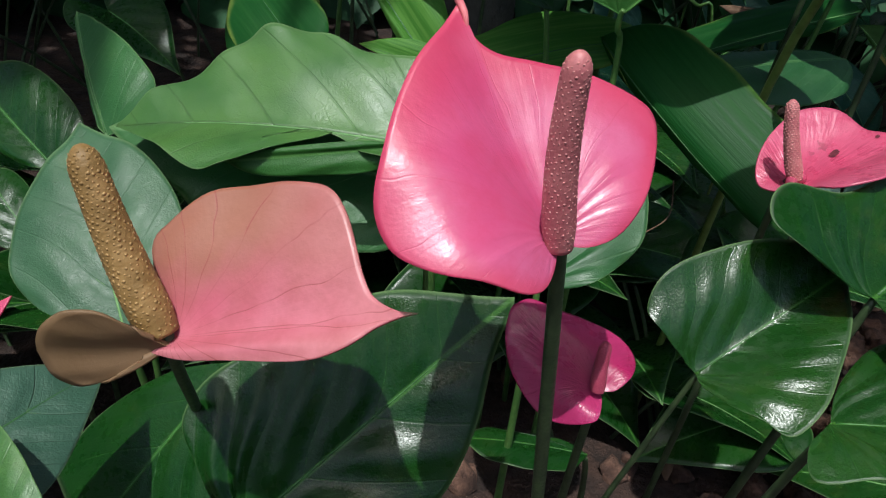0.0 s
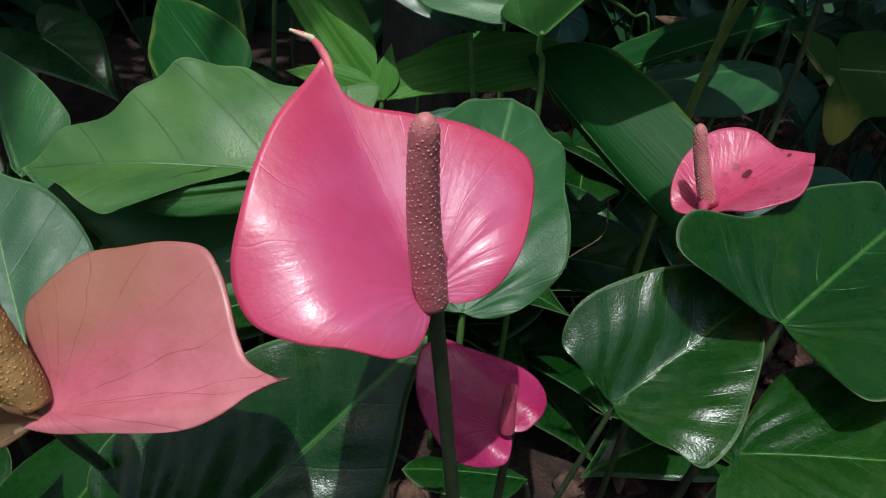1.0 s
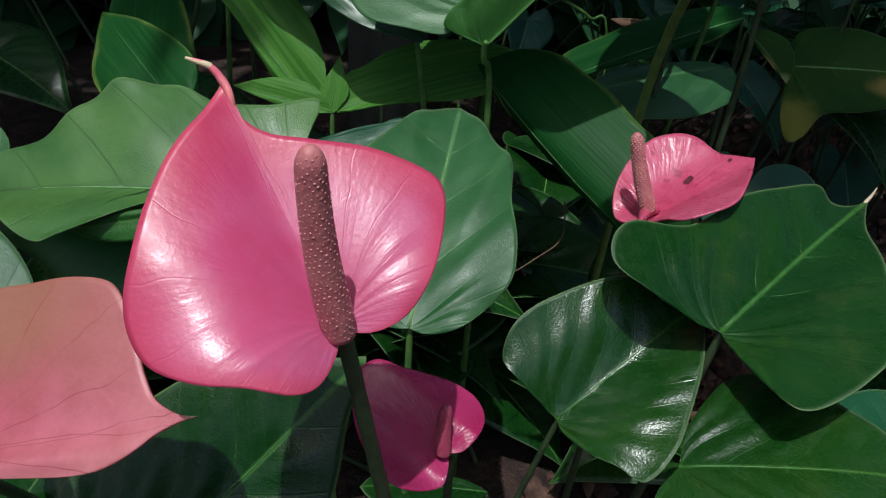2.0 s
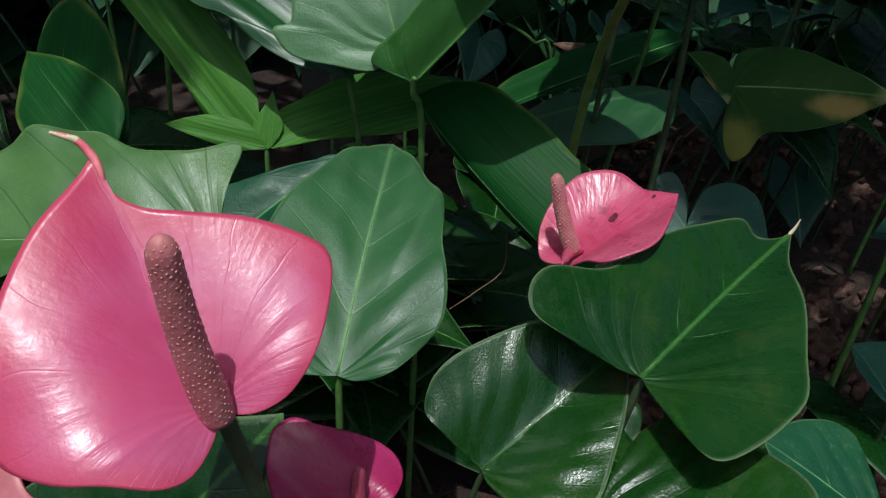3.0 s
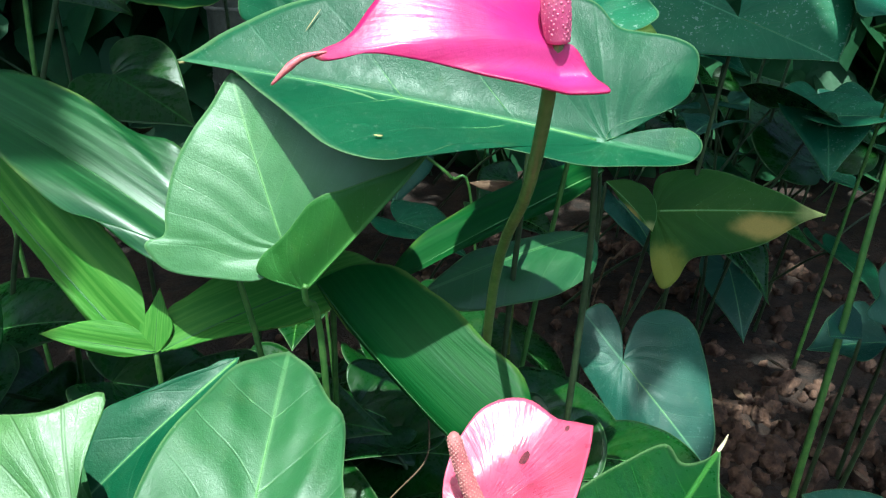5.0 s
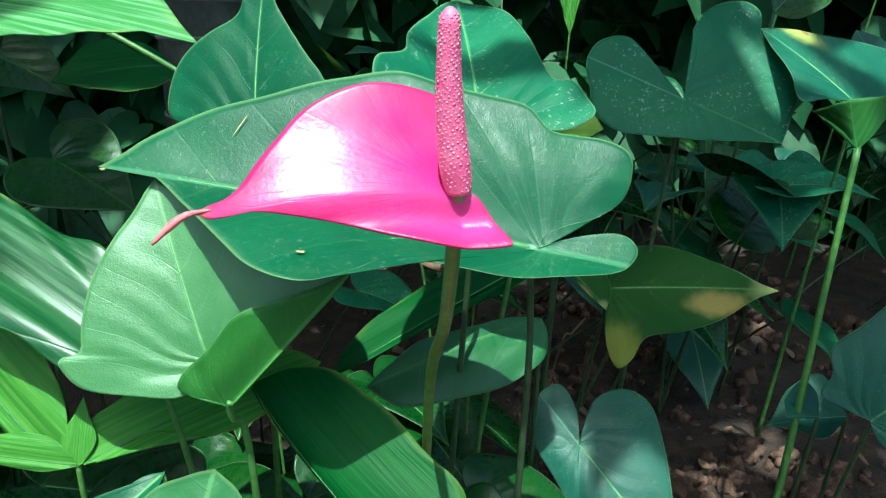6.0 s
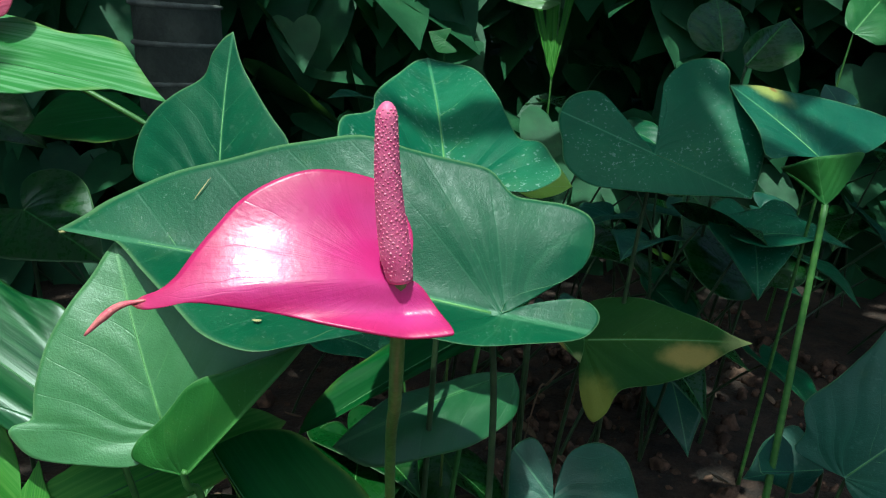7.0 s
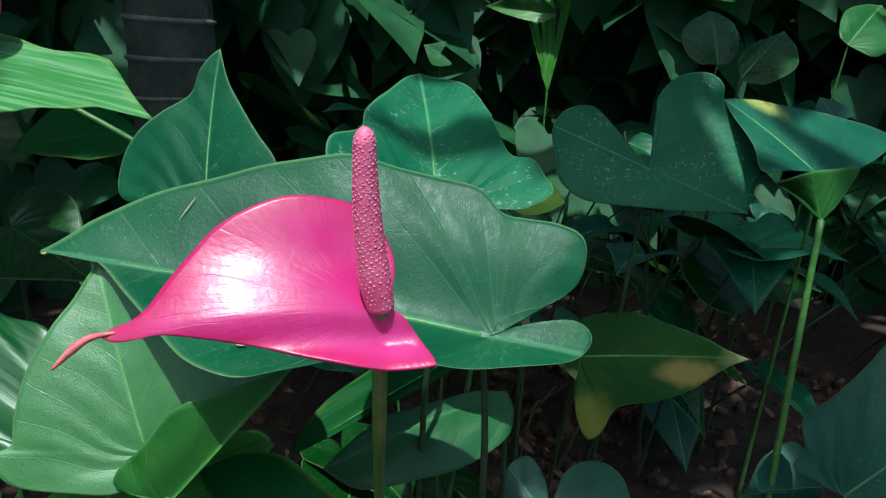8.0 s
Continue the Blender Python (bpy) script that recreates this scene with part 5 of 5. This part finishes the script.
cup = anthurium("O", LEAF_SCORCHED, "cupped grey-green anthurium leaf with a yellow scorch mark", None, 20)
anthurium("P", LEAF_BLUE, "blue-green anthurium leaf with a ragged edge", (0.02, 0.06), 21, stem=STEM_SHADED)
anthurium("P2", LEAF_BLUE, "small blue-green anthurium leaf in shade", (0.02, 0.04), 22, ribs=False, stem=STEM_SHADED)
anthurium("Q", LEAF_YELLOW, "yellowing anthurium leaf with brown blotches", (-0.02, 0.06), 23, stem=STEM_SHADED)
anthurium("T", LEAF_BLUE, "blue-green heart-shaped anthurium leaf in shade", (0.0, 0.06), 24, stem=STEM_SHADED)
anthurium("V1", LEAF_SOFT, "green anthurium leaf lying low", (0.03, 0.06), 25, vein=VEIN_DARK, stem=STEM_SHADED)
anthurium("V2", STRAP, "dark green leaf with a pale upper margin", (0.02, 0.06), 26, ribs=False, stem=STEM_SHADED)
anthurium("C2", LEAF_TEAL, "grey-green leaf half hidden behind a broad leaf", (0.01, 0.03), 28, ribs=False)
anthurium("Qc", LEAF_YELLOW, "small curled yellow-green leaf", (0.0, 0.02), 29, ribs=False, stem=STEM_SHADED)
anthurium("x1", LEAF_BLUE, "blue-green leaf in deep shade near the soil", (0.03, 0.04), 34, ribs=False, stem=STEM_SHADED)
anthurium("x2", LEAF_BLUE, "dark blue-green leaf beside bare soil", (0.03, 0.04), 35, ribs=False, stem=STEM_SHADED)
anthurium("x3", LEAF_DARK_SHADE, "dark green leaf in the shade of others", (0.0, 0.04), 36, ribs=False, vein=VEIN_DARK, stem=STEM_SHADED)
anthurium("x4", LEAF_DARK_SHADE, "dark green leaf low in the shade", (0.0, 0.04), 37, ribs=False, vein=VEIN_DARK, stem=STEM_SHADED)
dry = leaf("dry_leaf", S["dry"], HUSK, "dry brown pointed leaf scrap", (S["dry"].base.x + 0.01, S["dry"].base.y + 0.05, -0.01), ribs=False, seed=30, vein=HUSK, stem=STEM_OLIVE, stem_radius=0.0015)
anthurium("W", LEAF_DARK_SHADE, "anthurium leaf near the soil with shade in its dark green", (0.03, 0.05), 27, vein=VEIN_DARK, stem=STEM_SHADED)


def extra_blade(thing, key, material, name, label, seed):
    shape = S[key]
    bm = blade_mesh(shape, seed=seed)
    bm.transform(Matrix.Translation(-thing.location))
    thicken(part(name, bm, material, thing, label), 0.0007)


# Out-of-view leaf, added at the edge of the bed as a shade caster.
anthurium("z1", LEAF, "unseen green anthurium leaf added at the edge to cast shade", (0.0, 0.05), 38)
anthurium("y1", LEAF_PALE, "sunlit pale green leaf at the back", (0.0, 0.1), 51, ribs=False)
# The next two are dimmed by the dark leaf colour, as if shaded.
anthurium("y2", LEAF_DARK_SHADE, "green leaf standing behind the heart-shaped leaf", (0.0, 0.1), 52, ribs=False, stem=STEM_SHADED)
anthurium("y3", LEAF_DARK_SHADE, "mid-green leaf standing behind the cupped leaf", (0.0, 0.1), 53, ribs=False, stem=STEM_SHADED)
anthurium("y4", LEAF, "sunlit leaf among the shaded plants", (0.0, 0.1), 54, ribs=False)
anthurium("y5", LEAF_BLUE, "small blue-green leaf behind the cupped leaf", (0.0, 0.06), 55, ribs=False)
anthurium("y6", LEAF, "small lit leaf at the back", (0.0, 0.06), 56, ribs=False)
heart = [o for o in bpy.data.objects if o.get("label") == "large grey-green anthurium leaf with a pointed tip"][0]
blemish(heart, S["H"], 0.710, -0.159, 0.036, 0.0014, 1.2, SCAR, "scar", "tan scar on the blade", 1, 0.0003)
blemish(heart, S["H"], 0.467, 0.217, 0.010, 0.0045, 0.2, SCAR, "spot", "pale yellow spot", 2, 0.0003)
rose = [o for o in bpy.data.objects if o.get("label") == "small rose pink anthurium flower with dark spots"][0]
blemish(rose, S["f4"], 0.513, 0.171, 0.062, 0.034, 0.4, SPOT, "spot", "dark wine red spot", 3, 0.0004)
blemish(rose, S["f4"], 0.869, 0.129, 0.026, 0.018, 0.4, SPOT, "spot", "dark wine red spot", 4, 0.0004)
extra_blade(fold, "Ff", LEAF_UNDER, "folded_lobe", "lobe folded down, showing its underside", 31)
pale = [o for o in bpy.data.objects if o.get("label") == "pale green anthurium leaf with a folded margin"][0]
extra_blade(pale, "Af", LEAF_UNDER, "folded_margin", "margin curled under, showing the fresh green underside", 39)
extra_blade(cup, "Of", LEAF_UNDER, "folded_lobe", "lobe drawn down to the stalk", 32)


def dry_tip(thing, shape, way, long, material):
    """The withered point at the end of a blade."""
    end = shape.at(0.985, 0.0)
    bm = tube([end - 0.3 * long * shape.along.normalized(), end, end + Vector(way) * long * 0.6, end + Vector(way) * long + Vector((0, 0, 0.3 * long))], [0.0006, 0.0012, 0.0009, 0.0003], 7, 4)
    bm.transform(Matrix.Translation(-thing.location))
    part("dry_tip", bm, material, thing, "withered tan point")


def stalk(thing, points, radius, material, name="petiole"):
    bm = tube(points, radius, 9, 6)
    bm.transform(Matrix.Translation(-thing.location))
    part(name, bm, material, thing)


dry_tip(large, S["S"], (0.5, 0.1, 0.8), 0.008, TIP_CREAM)
dry_tip(heart, S["H"], (-0.9, 0.1, -0.2), 0.0035, SCAR)
stalk(fold, [tuple(S["Ff"].at(0.03, 0.01, 0.001)), (0.1425, 0.541, 0.478), (0.153, 0.556, 0.412), (0.16, 0.57, -0.01)], [0.0020, 0.0022, 0.0026, 0.0034], STEM)
stalk(cup, [(0.748, 0.715, 0.587), (0.735, 0.702, 0.43), (0.72, 0.686, 0.269), (0.70, 0.67, -0.01)], [0.0034, 0.0036, 0.004, 0.0048], STEM)

# ---- strap-leaved plant ----
def strap(key, material, label, foot=None, seed=1):
    return leaf("strap_leaf", S[key], material, label, foot, group="strap leaves", ribs=False, seed=seed, thickness=0.0009, vein=VEIN_DARK, quilt=0.0)


strap("s1", STRAP_LIT, "bright green strap leaf of a young shoot", None, 41)
strap("s2", STRAP_LIT, "small curled bright green shoot leaf", None, 42)
strap("s3", STRAP_LIT, "small upright bright green shoot leaf", (0.035, 0.63, -0.01), 43)
strap("s4", STRAP_LIT, "bright green strap leaf arching sideways", None, 44)
strap("sL", STRAP_GLOSSY, "large striped green strap leaf with pale margin", (0.14, 0.66, -0.01), 45)
strap("sR", STRAP, "dark green strap leaf with pale margin", None, 46)
strap("sT", STRAP, "dark green upright strap leaf", (-0.14, 0.66, -0.01), 47)
strap("K", STRAP_PALE, "striped bright green strap leaf with a pointed tip", (-0.12, 0.9, -0.01), 48)
strap("t1", LEAF, "mid-green strap leaf among the leaves", (-0.22, 0.54, -0.01), 49)
# The lit strap colour adds to the sunlight on these back leaves.
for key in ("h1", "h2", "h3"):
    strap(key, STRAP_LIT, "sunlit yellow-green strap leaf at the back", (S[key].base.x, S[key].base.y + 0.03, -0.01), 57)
strap("t2", STRAP, "green strap leaf behind the pale leaf", (-0.08, 0.62, -0.01), 50)

def twig(points, radius, label, material=HUSK):
    thing = tagged(new("twig"), label, "twig")
    thing.location = points[0]
    bm = tube(points, [radius, radius, radius * 0.8, radius * 0.5], 7, 6)
    bm.transform(Matrix.Translation(-thing.location))
    part("shoot", bm, material, thing)


twig(TWIG_A, 0.0007, "thin pale curled twig between the leaves")
twig(TWIG_B, 0.0022, "bright green shoot leaning on a leaf", STEM)
twig(TWIG_C, 0.0016, "reddish dry twig over the soil")

# ---- dim leaves behind the bed ----
def dim_leaf(shape, material, label, seed, name="anthurium_leaf", group=LEAFS, **more):
    foot = (shape.base.x, shape.base.y + 0.06, -0.01)
    return leaf(name, shape, material, label, foot, group=group, seed=seed, stem=STEM_SHADED, vein=VEIN_DARK, **more)


# Dark materials carry the shade of these back leaves.
dim_leaf(facing((0.085, 1.061, 0.629), (-0.032, 0.993, 0.621), (0.1, -0.6, 0.8), LANCE_HALF, 1.5), STRAP, "dim green strap leaf in the shade of a lighter one", 71, "strap_leaf", "strap leaves", ribs=False, quilt=0.0)
dim_leaf(facing((-0.102, 1.048, 0.646), (-0.015, 1.017, 0.599), (0.2, -0.6, 0.8), HEART_HALF, 1.0), LEAF_DARK_SHADE, "dim green anthurium leaf with a drooping tip", 72)
dim_leaf(facing((-0.037, 0.975, 0.542), (0.049, 0.909, 0.498), (0.0, -0.7, 0.7), HEART_HALF, 1.1), LEAF_DARK_SHADE, "dim heart-shaped leaf deep between the plants", 73)
dim_leaf(facing((0.986, 1.083, 0.361), (0.963, 1.273, 0.470), (-0.1, -0.6, 0.8), HEART_HALF, 1.0), LEAF_DARK_SHADE, "leaf behind the heart-shaped leaf with dark shade in its colour", 74)
twig([(0.048, 0.878, 0.681), (0.105, 0.862, 0.648), (0.150, 0.862, 0.61), (0.19, 0.87, -0.01)], 0.0030, "bright green stalk slanting under a striped leaf", STEM)

# ---- background plants ----
def heart_shape(length, wide, droop):
    half = [(-0.10, 0.04), (-0.22, 0.14), (-0.25, 0.26), (-0.14, 0.40), (0.08, 0.47), (0.32, 0.42), (0.56, 0.29), (0.78, 0.13), (0.92, 0.04)]
    half = [(s, c * wide) for s, c in half]
    return Blade((0, 0, 0), (0, -length, -0.0), (0.94, 0, 0.34), (-0.94, 0, 0.34), droop, -0.05, 0.03, half, half)


def far_leaves():
    rnd = random.Random(21)
    masters = []
    for k, mat in enumerate((LEAF_BLUE, LEAF_DARK_SHADE, LEAF_TEAL, LEAF_SPECK)):
        shape = heart_shape(0.15, rnd.uniform(0.8, 1.1), 0.08)
        made = leaf("background_leaf", shape, mat, "heart-shaped background leaf with deep shade in its colour", (rnd.uniform(-0.03, 0.03), 0.08, -0.5),
                    group="background anthurium leaves", ribs=False, rings=10, seed=60 + k, arch=0.02, stem=STEM_SHADED)
        masters.append(made)
    spots = []
    for k in range(150):
        y = rnd.uniform(1.0, 3.2)
        x = rnd.uniform(-0.9 - 0.2 * y, 0.75 + 0.75 * y)
        z = rnd.uniform(0.15, 0.50) + 0.06 * (y - 1)
        if y < 1.15 and z > 0.35 and -0.1 < x < 0.7:
            continue
        if abs(x + 0.02) < 0.25 and 1.0 < y < 1.7:
            continue
        spots.append((x, y, z, rnd.uniform(-70, 70), rnd.uniform(-10, 45), rnd.uniform(-25, 25), rnd.randrange(4)))
    # Low dark leaves added to keep the gaps over the soil black.
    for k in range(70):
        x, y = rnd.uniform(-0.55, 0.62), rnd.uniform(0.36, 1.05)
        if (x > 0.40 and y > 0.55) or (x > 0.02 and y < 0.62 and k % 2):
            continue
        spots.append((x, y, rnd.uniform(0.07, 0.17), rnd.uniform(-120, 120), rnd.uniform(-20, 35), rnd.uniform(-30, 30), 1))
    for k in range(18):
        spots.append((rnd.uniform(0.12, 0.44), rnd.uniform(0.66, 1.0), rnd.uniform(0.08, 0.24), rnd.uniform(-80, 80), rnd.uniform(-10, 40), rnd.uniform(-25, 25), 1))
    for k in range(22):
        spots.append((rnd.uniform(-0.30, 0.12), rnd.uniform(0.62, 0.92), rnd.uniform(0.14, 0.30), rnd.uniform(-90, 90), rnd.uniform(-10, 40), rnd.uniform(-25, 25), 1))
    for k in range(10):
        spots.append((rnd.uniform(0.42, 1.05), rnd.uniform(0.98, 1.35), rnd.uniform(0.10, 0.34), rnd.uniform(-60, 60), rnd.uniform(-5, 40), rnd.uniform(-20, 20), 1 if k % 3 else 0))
    for k, (x, y, z, rz, rx, ry, which) in enumerate(spots):
        m = pose(x, y, z, rx, ry, rz)
        if k < 4:
            masters[k].matrix_basis = m
        else:
            copy_thing(masters[which], m)


far_leaves()


def palm():
    """Ringed palm trunk behind the plants; an unseen leaf roof is added above to shade the bed behind the flowers."""
    thing = tagged(new("palm_tree"), "ringed palm trunk with unseen foliage added overhead for shade", "tree")
    thing.location = (0.10, 1.55, 0)
    inv = Matrix.Translation(-thing.location)
    line = [(0.11, 1.55, -0.05), (0.10, 1.55, 0.5), (0.085, 1.56, 1.2), (0.04, 1.6, 2.4)]
    bm = tube(line, [0.090, 0.076, 0.071, 0.066], 24, 14)
    bm.transform(inv)
    part("trunk", bm, BARK, thing)
    for k in range(14):
        z = 0.42 + 0.066 * k
        bm = bmesh.new()
        rings = []
        for dz, r in ((-0.006, 0.073), (-0.002, 0.0795), (0.002, 0.0795), (0.006, 0.073)):
            rings.append([bm.verts.new((0.1 - 0.02 * (z - 0.5) + r * math.cos(a), 1.553 + r * math.sin(a), z + dz + 0.003 * math.sin(a + k))) for a in (2 * math.pi * j / 28 for j in range(28))])
        for a, b in zip(rings, rings[1:]):
            for j in range(28):
                bm.faces.new((a[j], a[(j + 1) % 28], b[(j + 1) % 28], b[j]))
        bm.transform(inv)
        part("trunk_ring", bm, RING, thing)
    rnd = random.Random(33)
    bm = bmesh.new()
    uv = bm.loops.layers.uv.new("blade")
    # Unseen leaves added to block sun and sky; skipped where light must pass.
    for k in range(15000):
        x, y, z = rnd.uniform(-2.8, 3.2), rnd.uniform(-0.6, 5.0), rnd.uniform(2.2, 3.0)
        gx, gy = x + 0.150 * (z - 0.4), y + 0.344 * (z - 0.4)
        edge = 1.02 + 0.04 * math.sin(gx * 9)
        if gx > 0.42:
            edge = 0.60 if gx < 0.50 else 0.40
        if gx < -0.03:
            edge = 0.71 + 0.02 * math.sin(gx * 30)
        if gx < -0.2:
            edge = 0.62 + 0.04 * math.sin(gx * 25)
        # Gaps cut along the sun's way so chosen leaves and soil stay lit.
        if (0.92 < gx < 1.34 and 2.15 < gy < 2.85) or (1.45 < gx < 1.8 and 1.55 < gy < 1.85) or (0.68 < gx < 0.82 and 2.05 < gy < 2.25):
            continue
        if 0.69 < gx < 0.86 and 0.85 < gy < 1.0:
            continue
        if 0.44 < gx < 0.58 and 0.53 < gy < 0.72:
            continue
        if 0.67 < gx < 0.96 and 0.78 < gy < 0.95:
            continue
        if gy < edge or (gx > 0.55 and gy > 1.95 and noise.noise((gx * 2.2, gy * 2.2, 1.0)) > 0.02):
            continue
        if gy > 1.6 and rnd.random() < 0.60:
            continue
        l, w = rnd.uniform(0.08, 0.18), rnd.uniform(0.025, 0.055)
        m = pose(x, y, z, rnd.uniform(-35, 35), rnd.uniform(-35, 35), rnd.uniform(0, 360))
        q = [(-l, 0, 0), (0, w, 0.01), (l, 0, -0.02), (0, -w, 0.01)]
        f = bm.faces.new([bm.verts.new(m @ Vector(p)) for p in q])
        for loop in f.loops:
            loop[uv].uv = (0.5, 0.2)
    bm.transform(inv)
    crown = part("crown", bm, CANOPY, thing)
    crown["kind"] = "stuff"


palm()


def shrubs():
    """Dense dark planting added as a backdrop behind the bed, and unseen all round to block sky light."""
    rnd = random.Random(77)
    bm = bmesh.new()
    uv = bm.loops.layers.uv.new("blade")
    outline = [(-0.10, 0.10), (-0.16, 0.26), (-0.08, 0.40), (0.12, 0.46), (0.36, 0.40), (0.60, 0.27), (0.82, 0.11)]
    for k in range(15000):
        # From 9500 on: unseen shrubs on the other sides, added against sky light.
        a = rnd.uniform(-1.25, 1.25) if k < 9500 else rnd.uniform(1.25, 2 * math.pi - 1.25)
        far = rnd.uniform(2.2, 4.6) if k < 9500 else rnd.uniform(2.6, 4.6)
        x, y = 0.3 + far * math.sin(a) * 1.2, far * math.cos(a)
        z = rnd.uniform(0.0, 1.5 if k < 9500 else 1.2)
        l = rnd.uniform(0.12, 0.30)
        gx, gy = x + 0.150 * (z - 0.4), y + 0.344 * (z - 0.4)
        if z > 0.45 and 0.88 < gx < 1.38 and 2.1 < gy < 2.9:
            continue
        m = pose(x, y, z, rnd.uniform(10, 80), rnd.uniform(-30, 30), rnd.uniform(-80, 80)) @ pose(0, 0, 0, 0, 0, -90)
        spine = [bm.verts.new(m @ Vector((l * s, 0, -0.12 * l * s * s))) for s in (0.0, 0.33, 0.66, 1.0)]
        for sign in (1, -1):
            rim = [bm.verts.new(m @ Vector((l * s, sign * l * c, 0.16 * l * c - 0.12 * l * s * s))) for s, c in outline]
            for face in ((spine[0], *rim[:4]), (spine[0], rim[3], rim[4], spine[1]), (spine[1], rim[4], rim[5], spine[2]), (spine[2], rim[5], rim[6], spine[3])):
                f = bm.faces.new(face if sign > 0 else face[::-1])
                for loop in f.loops:
                    loop[uv].uv = (0.4, 0.2)
    ob = part("shrubs", bm, SHRUB, None)
    tagged(ob, "dense dark green shrubs added as backdrop and unseen light block", "shrub", kind="stuff")


shrubs()
